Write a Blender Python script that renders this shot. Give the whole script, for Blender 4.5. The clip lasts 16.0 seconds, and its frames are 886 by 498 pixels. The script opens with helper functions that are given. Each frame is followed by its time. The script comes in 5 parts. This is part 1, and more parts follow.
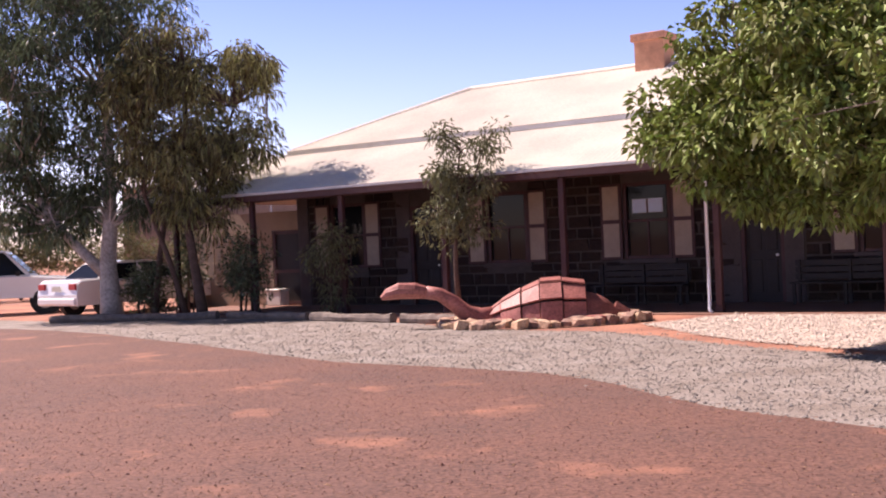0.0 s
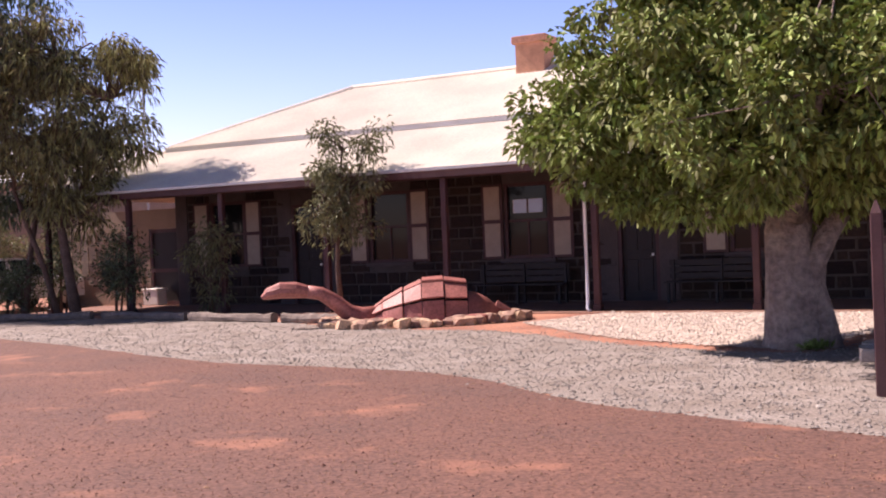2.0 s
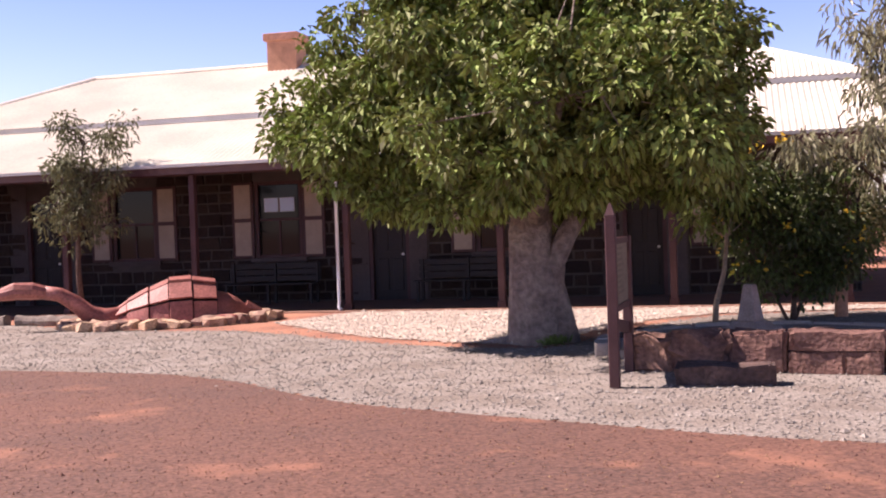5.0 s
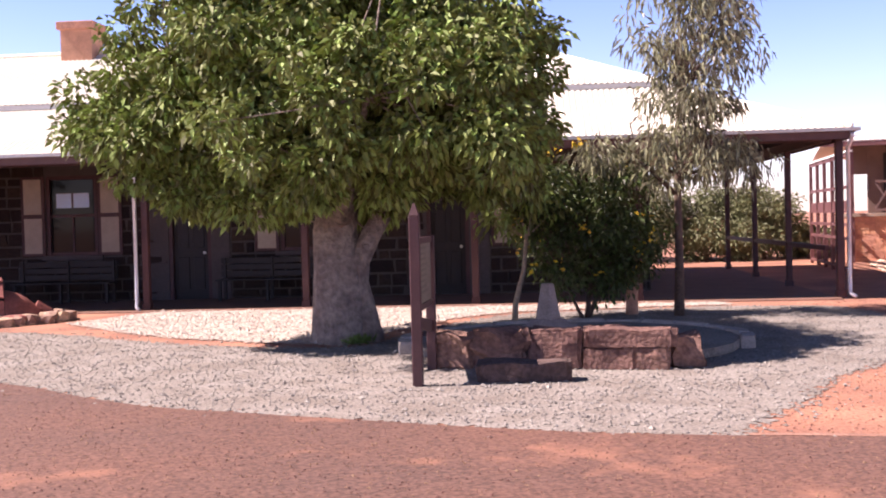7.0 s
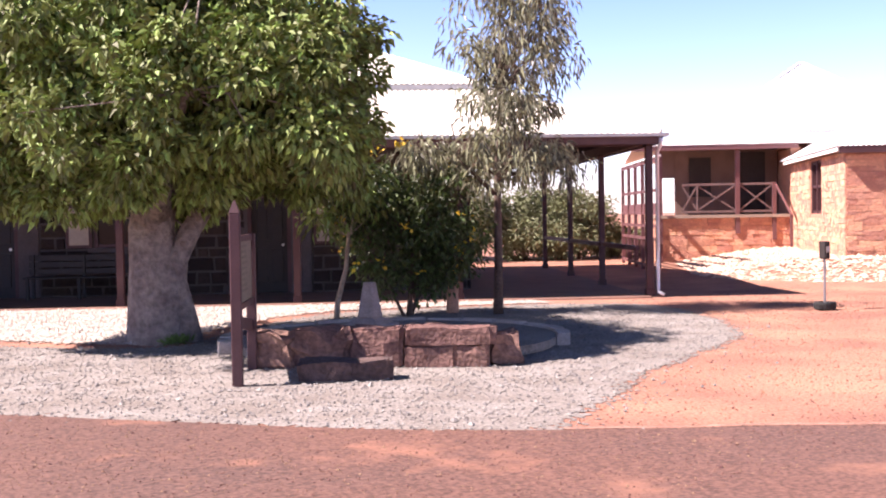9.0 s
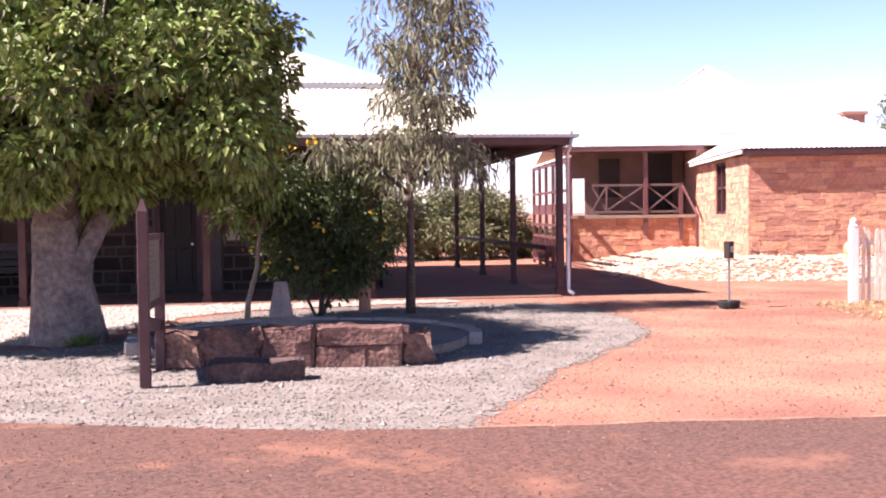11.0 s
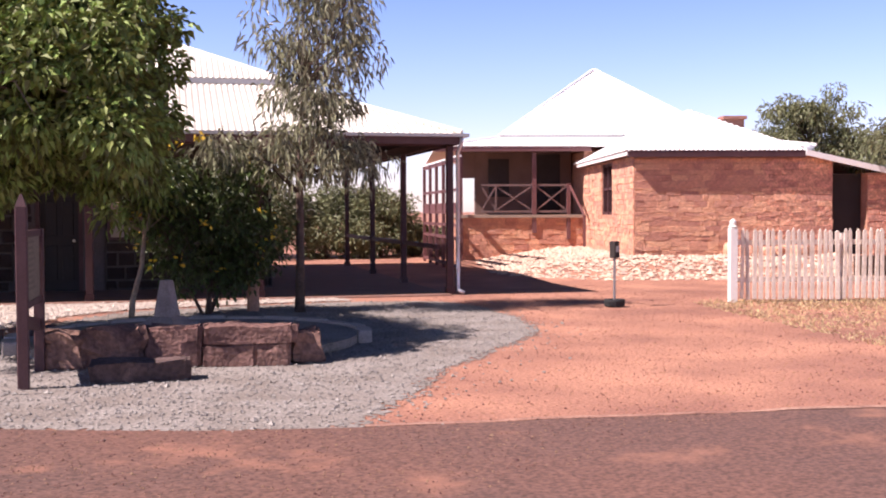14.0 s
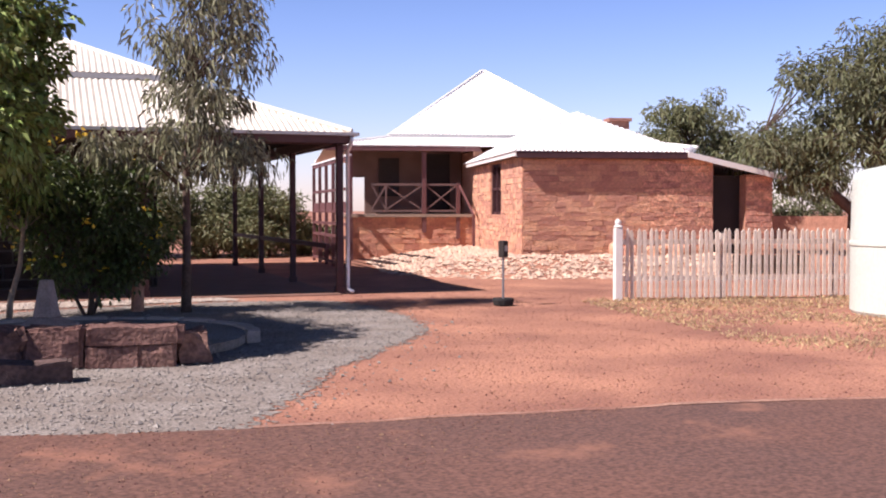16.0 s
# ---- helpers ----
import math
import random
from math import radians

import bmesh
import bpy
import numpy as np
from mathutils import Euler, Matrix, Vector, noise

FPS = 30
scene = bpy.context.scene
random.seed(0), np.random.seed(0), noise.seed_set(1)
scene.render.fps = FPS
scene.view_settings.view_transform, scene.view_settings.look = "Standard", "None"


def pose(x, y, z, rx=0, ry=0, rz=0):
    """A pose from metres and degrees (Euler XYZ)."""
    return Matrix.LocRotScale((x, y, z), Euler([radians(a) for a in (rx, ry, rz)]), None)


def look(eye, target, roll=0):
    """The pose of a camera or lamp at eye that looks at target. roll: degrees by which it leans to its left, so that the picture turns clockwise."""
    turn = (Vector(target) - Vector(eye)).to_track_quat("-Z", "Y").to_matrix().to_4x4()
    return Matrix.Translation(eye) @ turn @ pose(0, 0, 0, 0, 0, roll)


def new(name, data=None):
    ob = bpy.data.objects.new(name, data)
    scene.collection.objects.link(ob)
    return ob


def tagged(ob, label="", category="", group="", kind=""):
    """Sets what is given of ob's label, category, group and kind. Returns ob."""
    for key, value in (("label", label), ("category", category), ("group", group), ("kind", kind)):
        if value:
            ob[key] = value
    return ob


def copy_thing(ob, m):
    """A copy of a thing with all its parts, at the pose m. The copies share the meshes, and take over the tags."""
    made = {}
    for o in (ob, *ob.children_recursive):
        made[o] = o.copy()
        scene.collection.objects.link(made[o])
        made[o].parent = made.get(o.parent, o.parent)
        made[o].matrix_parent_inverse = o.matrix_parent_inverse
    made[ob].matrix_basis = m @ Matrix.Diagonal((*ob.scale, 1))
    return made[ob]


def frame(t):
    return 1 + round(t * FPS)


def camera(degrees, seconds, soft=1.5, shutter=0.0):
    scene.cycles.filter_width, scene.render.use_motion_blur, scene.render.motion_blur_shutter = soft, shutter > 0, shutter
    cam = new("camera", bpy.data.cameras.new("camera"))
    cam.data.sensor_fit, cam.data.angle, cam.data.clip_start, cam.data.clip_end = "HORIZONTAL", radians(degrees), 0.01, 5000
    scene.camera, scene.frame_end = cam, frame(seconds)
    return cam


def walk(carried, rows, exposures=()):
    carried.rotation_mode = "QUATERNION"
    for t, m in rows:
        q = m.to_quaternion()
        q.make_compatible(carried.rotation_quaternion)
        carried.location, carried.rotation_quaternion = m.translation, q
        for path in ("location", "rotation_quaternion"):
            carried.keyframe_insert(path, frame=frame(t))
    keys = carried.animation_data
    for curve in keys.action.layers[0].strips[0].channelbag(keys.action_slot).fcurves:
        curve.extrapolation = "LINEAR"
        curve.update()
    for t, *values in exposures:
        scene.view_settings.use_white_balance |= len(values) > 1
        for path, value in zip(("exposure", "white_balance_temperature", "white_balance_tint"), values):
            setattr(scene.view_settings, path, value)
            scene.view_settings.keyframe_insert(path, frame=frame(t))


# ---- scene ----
cam = camera(43.6, 16.0, soft=2.0)
PATH = [(0.0, 0.0, -0.28, 2.57), (0.5, -0.48, -0.34, 2.56), (1.0, -2.23, -0.47, 2.48), (1.5, -4.19, -0.57, 2.46), (2.0, -6.09, -0.58, 2.37),
        (2.5, -8.07, -0.66, 2.34), (3.0, -10.42, -0.77, 2.28), (3.5, -12.64, -0.87, 2.19), (6.0, -23.33, -1.26, 1.83), (6.5, -25.93, -1.35, 1.66),
        (7.0, -28.97, -1.45, 1.49), (7.5, -31.06, -1.52, 1.32), (8.0, -33.37, -1.57, 1.18), (8.5, -35.78, -1.63, 1.03), (9.0, -38.13, -1.71, 0.92),
        (11.5, -43.28, -1.81, 0.63), (12.0, -44.01, -1.83, 0.54), (12.5, -44.89, -1.85, 0.49), (13.0, -46.0, -1.86, 0.41), (13.5, -47.18, -1.92, 0.34),
        (14.0, -48.32, -1.92, 0.24), (14.5, -50.2, -1.94, 0.14), (15.0, -52.16, -1.95, 0.05), (15.5, -53.31, -1.97, -0.01), (16.0, -54.0, -1.97, -0.01)]
EYE = 1.6
walk(cam, [(t, pose(0, 0, EYE, 90 + p, r, y)) for t, y, p, r in PATH],
     exposures=[(0, 0.93, 6950, 33), (3.5, 0.93, 6950, 33), (6.0, 1.1, 6850, 31), (7.0, 1.24, 6700, 30), (9.0, 1.5, 6450, 28), (11.5, 1.4, 6450, 29), (12.5, 1.16, 6450, 30), (14.5, 0.83, 6450, 27), (16.0, 0.61, 6350, 24)])

# ---- light ----
SUN_AWAY = Vector((0.883, -0.469, 0)).normalized()      # the way shadows fall
SUN_EL = radians(48)
sun_dir = Vector((-SUN_AWAY.x * math.cos(SUN_EL), -SUN_AWAY.y * math.cos(SUN_EL), math.sin(SUN_EL)))
sun = new("sun", bpy.data.lights.new("sun", "SUN"))
sun.data.energy, sun.data.angle, sun.data.color = 5.0, radians(0.53), (1.0, 0.93, 0.84)
sun.matrix_world = look((0, 0, 30), Vector((0, 0, 30)) - sun_dir)
world = bpy.data.worlds.new("sky")
scene.world = world
world.use_nodes = True
wn = world.node_tree.nodes
sky = wn.new("ShaderNodeTexSky")
sky.sky_type, sky.sun_disc = "NISHITA", False
sky.sun_elevation, sky.sun_rotation = SUN_EL, math.atan2(sun_dir.x, sun_dir.y)
sky.air_density, sky.dust_density, sky.ozone_density = 1.0, 0.3, 3.5
clear = wn.new("ShaderNodeHueSaturation")
clear.inputs["Saturation"].default_value = 1.12
world.node_tree.links.new(sky.outputs[0], clear.inputs["Color"])
# sky scaled by height: lighter round the horizon, dimmed overhead to deepen shadows
height, by_height, tone = wn.new("ShaderNodeSeparateXYZ"), wn.new("ShaderNodeMapRange"), wn.new("ShaderNodeMix")
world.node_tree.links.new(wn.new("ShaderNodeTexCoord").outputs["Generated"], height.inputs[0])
world.node_tree.links.new(height.outputs["Z"], by_height.inputs["Value"])
by_height.interpolation_type = "SMOOTHSTEP"
by_height.inputs["From Min"].default_value, by_height.inputs["From Max"].default_value = 0.05, 0.7
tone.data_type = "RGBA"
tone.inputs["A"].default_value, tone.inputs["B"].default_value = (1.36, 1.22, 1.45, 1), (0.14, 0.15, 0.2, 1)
world.node_tree.links.new(by_height.outputs["Result"], tone.inputs["Factor"])
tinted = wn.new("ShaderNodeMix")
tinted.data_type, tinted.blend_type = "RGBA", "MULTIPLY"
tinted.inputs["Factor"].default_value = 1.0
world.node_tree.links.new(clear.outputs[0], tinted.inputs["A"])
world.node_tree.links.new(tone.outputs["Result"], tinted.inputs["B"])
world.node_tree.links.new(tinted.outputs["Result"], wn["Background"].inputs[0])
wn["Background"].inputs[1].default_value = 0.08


# ---- materials ----
def mat(name, base, rough=0.8, metal=0.0, var=0.25, scale=3.0, fine=40.0, bump=0.25, tint=None, stain=0.0, rnd=0.0, island=0.0, trans=0.0, dist=0.01, coat=0.0):
    """Base colour with broad and fine variation, and relief. tint: second colour of the broad patches."""
    m = bpy.data.materials.new(name)
    m.use_nodes = True
    n, l = m.node_tree.nodes, m.node_tree.links
    b = n["Principled BSDF"]
    co = n.new("ShaderNodeTexCoord")
    big, small = n.new("ShaderNodeTexNoise"), n.new("ShaderNodeTexNoise")
    big.inputs["Scale"].default_value, big.inputs["Detail"].default_value = scale, 5
    small.inputs["Scale"].default_value, small.inputs["Detail"].default_value = fine, 3
    l.new(co.outputs["Object"], big.inputs["Vector"])
    l.new(co.outputs["Object"], small.inputs["Vector"])
    ramp = n.new("ShaderNodeMapRange")
    ramp.inputs["From Min"].default_value, ramp.inputs["From Max"].default_value = 0.35, 0.65
    l.new(big.outputs["Fac"], ramp.inputs["Value"])
    mix = n.new("ShaderNodeMix")
    mix.data_type = "RGBA"
    second = tint if tint else tuple(c * (1 - var) for c in base)
    mix.inputs["A"].default_value, mix.inputs["B"].default_value = (*base, 1), (*second, 1)
    l.new(ramp.outputs["Result"], mix.inputs["Factor"])
    hsv = n.new("ShaderNodeHueSaturation")
    l.new(mix.outputs["Result"], hsv.inputs["Color"])
    val = n.new("ShaderNodeMapRange")
    val.inputs["From Min"].default_value, val.inputs["From Max"].default_value = 0.3, 0.7
    val.inputs["To Min"].default_value, val.inputs["To Max"].default_value = 1 - var, 1 + var
    l.new(small.outputs["Fac"], val.inputs["Value"])
    out = val.outputs["Result"]
    if rnd or island:
        src = n.new("ShaderNodeObjectInfo") if rnd else n.new("ShaderNodeNewGeometry")
        sock = src.outputs["Random"] if rnd else src.outputs["Random Per Island"]
        k = rnd or island
        rr = n.new("ShaderNodeMapRange")
        rr.inputs["To Min"].default_value, rr.inputs["To Max"].default_value = 1 - k, 1 + k
        l.new(sock, rr.inputs["Value"])
        mul = n.new("ShaderNodeMath")
        mul.operation = "MULTIPLY"
        l.new(out, mul.inputs[0])
        l.new(rr.outputs["Result"], mul.inputs[1])
        out = mul.outputs[0]
        hr = n.new("ShaderNodeMapRange")
        hr.inputs["To Min"].default_value, hr.inputs["To Max"].default_value = 0.5 - k * 0.05, 0.5 + k * 0.05
        l.new(sock, hr.inputs["Value"])
        l.new(hr.outputs["Result"], hsv.inputs["Hue"])
    l.new(out, hsv.inputs["Value"])
    l.new(hsv.outputs["Color"], b.inputs["Base Color"])
    b.inputs["Roughness"].default_value, b.inputs["Metallic"].default_value = rough, metal
    if coat:
        b.inputs["Coat Weight"].default_value = coat
    if bump:
        bp = n.new("ShaderNodeBump")
        bp.inputs["Strength"].default_value, bp.inputs["Distance"].default_value = bump, dist
        l.new(small.outputs["Fac"], bp.inputs["Height"])
        l.new(bp.outputs["Normal"], b.inputs["Normal"])
    if trans:
        tr = n.new("ShaderNodeBsdfTranslucent")
        l.new(hsv.outputs["Color"], tr.inputs["Color"])
        ms = n.new("ShaderNodeMixShader")
        ms.inputs[0].default_value = trans
        l.new(b.outputs[0], ms.inputs[1])
        l.new(tr.outputs[0], ms.inputs[2])
        l.new(ms.outputs[0], n["Material Output"].inputs["Surface"])
    return m


def glass_mat(name, base, rough=0.05):
    m = bpy.data.materials.new(name)
    m.use_nodes = True
    b = m.node_tree.nodes["Principled BSDF"]
    b.inputs["Base Color"].default_value, b.inputs["Roughness"].default_value = (*base, 1), rough
    b.inputs["Specular IOR Level"].default_value = 0.18
    return m


def road_mat():
    """Worn red-brown asphalt: coarse grain, and soft-edged patches of red dust."""
    m = mat("red_asphalt", (0.155, 0.074, 0.053), 0.9, scale=0.5, fine=30, var=0.45, tint=(0.122, 0.064, 0.05), bump=0.25, dist=0.02)
    n, l = m.node_tree.nodes, m.node_tree.links
    hsv = [q for q in n if q.bl_idname == "ShaderNodeHueSaturation"][0]
    co = [q for q in n if q.bl_idname == "ShaderNodeTexCoord"][0]
    patch, edge = n.new("ShaderNodeTexNoise"), n.new("ShaderNodeMapRange")
    patch.inputs["Scale"].default_value, patch.inputs["Detail"].default_value, patch.inputs["Roughness"].default_value = 0.75, 4, 0.6
    edge.inputs["From Min"].default_value, edge.inputs["From Max"].default_value, edge.inputs["To Max"].default_value = 0.58, 0.72, 0.85
    mix = n.new("ShaderNodeMix")
    mix.data_type = "RGBA"
    mix.inputs["B"].default_value = (0.36, 0.165, 0.105, 1)
    l.new(co.outputs["Object"], patch.inputs["Vector"])
    l.new(patch.outputs["Fac"], edge.inputs["Value"])
    l.new(edge.outputs["Result"], mix.inputs["Factor"])
    l.new(hsv.outputs["Color"], mix.inputs["A"])
    l.new(mix.outputs["Result"], n["Principled BSDF"].inputs["Base Color"])
    return m


M = dict(
    earth=mat("red_earth", (0.45, 0.215, 0.135), 0.95, scale=0.6, fine=30, var=0.34, tint=(0.27, 0.12, 0.082), bump=0.8, dist=0.015),
    road=road_mat(),
    dust=mat("pale_dust", (0.4, 0.23, 0.165), 0.95, scale=3, fine=30, var=0.3, tint=(0.25, 0.125, 0.09), bump=0.5),
    gravel=mat("grey_gravel", (0.28, 0.25, 0.222), 0.9, scale=1.5, fine=34, var=0.42, tint=(0.205, 0.172, 0.145), bump=0.5, dist=0.03),
    pale=mat("pale_gravel", (0.52, 0.44, 0.375), 0.9, scale=1.6, fine=30, var=0.32, tint=(0.44, 0.355, 0.295), bump=0.5, dist=0.02),
    pebble=mat("pebbles", (0.285, 0.257, 0.23), 0.85, var=0.2, island=0.34, bump=0.2),
    grit=mat("grit", (0.21, 0.105, 0.076), 0.9, var=0.2, island=0.6, bump=0.1),
    earthgrit=mat("earth_grit", (0.29, 0.13, 0.088), 0.9, var=0.2, island=0.55, bump=0.1),
    concrete=mat("red_slab", (0.24, 0.125, 0.09), 0.85, scale=1.5, fine=30, var=0.2, bump=0.2),
    palepebble=mat("pale_pebbles", (0.53, 0.45, 0.38), 0.85, var=0.2, island=0.25, bump=0.2),
    kerb=mat("kerb", (0.5, 0.43, 0.37), 0.9, scale=3, var=0.2),
    # mortar and stone colours lowered to deepen the shade under the verandah
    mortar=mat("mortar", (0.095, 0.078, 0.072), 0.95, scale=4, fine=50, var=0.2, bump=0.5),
    stone=mat("shaded_stone", (0.036, 0.019, 0.0155), 0.9, scale=5, fine=35, var=0.35, rnd=0.5, bump=0.7, dist=0.02),
    stone_far=mat("shaded_stone_joined", (0.036, 0.019, 0.0155), 0.9, scale=5, fine=35, var=0.35, island=0.5, bump=0.7, dist=0.02),
    redstone=mat("red_stone", (0.70, 0.36, 0.235), 0.9, scale=6, fine=22, var=0.34, rnd=0.2, bump=0.7, dist=0.02),
    redstone_far=mat("red_stone_joined", (0.70, 0.36, 0.235), 0.9, scale=6, fine=22, var=0.34, island=0.2, bump=0.7, dist=0.02),
    redmortar=mat("red_mortar", (0.5, 0.25, 0.165), 0.95, scale=5, fine=24, var=0.25, bump=0.5),
    # pale pink render, darkened in colour to look shaded by the verandah
    quoin=mat("shaded_pink_render", (0.095, 0.075, 0.073), 0.9, scale=2.5, fine=40, var=0.15, bump=0.3),
    roof=mat("cream_iron", (0.84, 0.80, 0.69), 0.5, scale=0.7, fine=12, var=0.05, tint=(0.72, 0.67, 0.58), bump=0.05),
    whiteroof=mat("white_iron", (0.86, 0.85, 0.83), 0.45, scale=0.7, fine=12, var=0.04, bump=0.05),
    gutter=mat("grey_gutter", (0.55, 0.54, 0.53), 0.45, metal=0.3, scale=2, var=0.12, bump=0.05),
    maroon=mat("maroon_paint", (0.058, 0.02, 0.022), 0.6, scale=3, fine=60, var=0.2, tint=(0.08, 0.032, 0.033), bump=0.15),
    # brown taken near black so the underside of the roof reads as shaded
    soffit=mat("shaded_soffit", (0.02, 0.011, 0.011), 0.8, scale=3, var=0.2),
    # near black: stands for interior shade, and colours the ash bin's metal box
    dark=mat("interior_shade_and_metal", (0.03, 0.022, 0.02), 0.8, var=0.2),
    door=mat("dark_door", (0.018, 0.011, 0.011), 0.6, scale=4, var=0.25),
    cream=mat("cream_shutter", (0.42, 0.335, 0.26), 0.7, scale=5, fine=60, var=0.12, bump=0.1),
    creamwall=mat("cream_wall", (0.34, 0.26, 0.2), 0.9, scale=2, var=0.15),
    glass=glass_mat("window_glass", (0.01, 0.012, 0.014)),
    blind=mat("pale_blind", (0.60, 0.74, 0.95), 0.5, var=0.05),
    pipe=mat("galvanised_pipe", (0.66, 0.68, 0.74), 0.35, metal=0.4, var=0.08, bump=0.02),
    brick=mat("chimney_brick", (0.50, 0.25, 0.17), 0.9, scale=4, var=0.25, rnd=0.2),
    turtle=mat("rusty_plate", (0.4, 0.15, 0.125), 0.55, metal=0.0, scale=3, fine=25, var=0.3, tint=(0.27, 0.095, 0.08), bump=0.4),
    rock=mat("tan_rock", (0.50, 0.33, 0.235), 0.9, scale=6, fine=30, var=0.3, rnd=0.4, bump=0.6, dist=0.02),
    palerock=mat("pale_rubble", (0.66, 0.47, 0.35), 0.92, scale=3, fine=20, var=0.2, island=0.2, bump=0.8, dist=0.03),
    block=mat("planter_stone", (0.16, 0.085, 0.068), 0.9, scale=5, fine=24, var=0.38, tint=(0.27, 0.155, 0.115), rnd=0.3, bump=0.8, dist=0.03),
    darkblock=mat("dark_rock", (0.13, 0.08, 0.07), 0.9, scale=5, fine=24, var=0.35, bump=0.8, dist=0.03),
    obelisk=mat("grey_stone", (0.40, 0.31, 0.27), 0.9, scale=6, fine=40, var=0.2, bump=0.4),
    boab=mat("boab_bark", (0.31, 0.245, 0.2), 0.85, scale=3.5, fine=13, var=0.32, tint=(0.19, 0.14, 0.12), bump=1.0, dist=0.06),
    boableaf=mat("boab_leaf", (0.215, 0.265, 0.06), 0.62, var=0.2, island=0.65, bump=0, trans=0.09),
    gumleaf=mat("gum_leaf", (0.25, 0.235, 0.1), 0.42, var=0.2, island=0.65, bump=0, trans=0.32),
    greygum=mat("grey_gum_leaf", (0.29, 0.28, 0.175), 0.42, var=0.2, island=0.6, bump=0, trans=0.25),
    darkgum=mat("blue_green_gum_leaf", (0.11, 0.145, 0.075), 0.42, var=0.2, island=0.6, bump=0, trans=0.25),
    bushleaf=mat("bush_leaf", (0.075, 0.105, 0.025), 0.5, var=0.2, island=0.45, bump=0, trans=0.25),
    flower=mat("yellow_flower", (0.75, 0.50, 0.03), 0.6, var=0.1, island=0.2, bump=0),
    farleaf=mat("far_leaf", (0.205, 0.215, 0.1), 0.6, var=0.2, island=0.4, bump=0, trans=0.2),
    dustleaf=mat("dusty_leaf", (0.17, 0.178, 0.085), 0.6, var=0.2, island=0.5, bump=0, trans=0.16),
    whitebark=mat("white_bark", (0.52, 0.47, 0.42), 0.8, scale=3, fine=14, var=0.25, tint=(0.36, 0.31, 0.27), bump=0.3),
    bark=mat("brown_bark", (0.13, 0.085, 0.065), 0.9, scale=5, fine=30, var=0.3, bump=0.6),
    palebark=mat("pale_bark", (0.38, 0.28, 0.2), 0.85, scale=5, fine=30, var=0.25, bump=0.3),
    log=mat("weathered_log", (0.22, 0.18, 0.155), 0.9, scale=6, fine=40, var=0.35, bump=0.6),
    carwhite=mat("white_car_paint", (0.78, 0.79, 0.80), 0.25, var=0.02, bump=0, coat=0.6),
    tyre=mat("rubber", (0.02, 0.02, 0.02), 0.85, var=0.2),
    chrome=mat("alloy", (0.5, 0.5, 0.5), 0.3, metal=0.9, var=0.05, bump=0),
    red=mat("red_lens", (0.45, 0.02, 0.02), 0.3, var=0.05, bump=0),
    plate=mat("pale_plate", (0.6, 0.58, 0.5), 0.5, var=0.05, bump=0),
    picket=mat("weathered_white_paint", (0.82, 0.74, 0.64), 0.8, scale=4, fine=20, var=0.15, tint=(0.62, 0.5, 0.39), rnd=0.15, bump=0.3),
    postwhite=mat("white_paint", (0.8, 0.77, 0.72), 0.6, var=0.06),
    tank=mat("pale_green_tank", (0.60, 0.66, 0.58), 0.5, scale=1.5, fine=20, var=0.06, bump=0.05),
    mauve=mat("mauve_paint", (0.16, 0.065, 0.063), 0.6, scale=3, var=0.15, bump=0.1),
    railgrey=mat("brown_rail", (0.17, 0.105, 0.095), 0.7, var=0.15),
    panel=mat("faded_panel", (0.2, 0.175, 0.13), 0.5, scale=9, fine=40, var=0.25, bump=0),
    print_=mat("panel_print", (0.13, 0.11, 0.085), 0.5, var=0.2, bump=0),
    straw=mat("dry_grass", (0.54, 0.405, 0.23), 0.9, var=0.2, island=0.4, bump=0, trans=0.2),
    greengrass=mat("green_tuft", (0.16, 0.22, 0.05), 0.8, var=0.2, island=0.4, bump=0, trans=0.2),
    mast=mat("mast_metal", (0.3, 0.29, 0.3), 0.4, metal=0.5, var=0.1, bump=0),
    # render darkened in its base colour to stand for verandah shade
    shadewall=mat("shaded_render", (0.17, 0.105, 0.085), 0.9, scale=2.5, fine=40, var=0.15, bump=0.3),
)


# ---- tools ----
def mesh_of(bm, smooth=False):
    me = bpy.data.meshes.new("mesh")
    bmesh.ops.recalc_face_normals(bm, faces=bm.faces[:])
    bm.to_mesh(me)
    bm.free()
    if smooth:
        me.polygons.foreach_set("use_smooth", [True] * len(me.polygons))
    return me


def part(name, bm, material, parent=None, label="", m=None, smooth=False):
    me = bm if isinstance(bm, bpy.types.Mesh) else mesh_of(bm, smooth)
    if not me.materials:
        me.materials.append(M[material])
    ob = new(name, me)
    if parent:
        ob.parent = parent
    if m is not None:
        ob.matrix_basis = m
    return tagged(ob, label)


def thing(name, m, label, category, group="", kind=""):
    ob = new(name)
    ob.empty_display_size = 0.2
    ob.matrix_basis = m
    return tagged(ob, label, category, group, kind)


def box(bm, x0, y0, z0, x1, y1, z1, bevel=0.0):
    r = bmesh.ops.create_cube(bm, size=1)
    vs = r["verts"]
    for v in vs:
        v.co = Vector((x0 + (v.co.x + 0.5) * (x1 - x0), y0 + (v.co.y + 0.5) * (y1 - y0), z0 + (v.co.z + 0.5) * (z1 - z0)))
    if bevel:
        es = list({e for v in vs for e in v.link_edges})
        bmesh.ops.bevel(bm, geom=es, offset=bevel, segments=1, affect="EDGES")
    return bm


def B(*a, bevel=0.0):
    return box(bmesh.new(), *a, bevel=bevel)


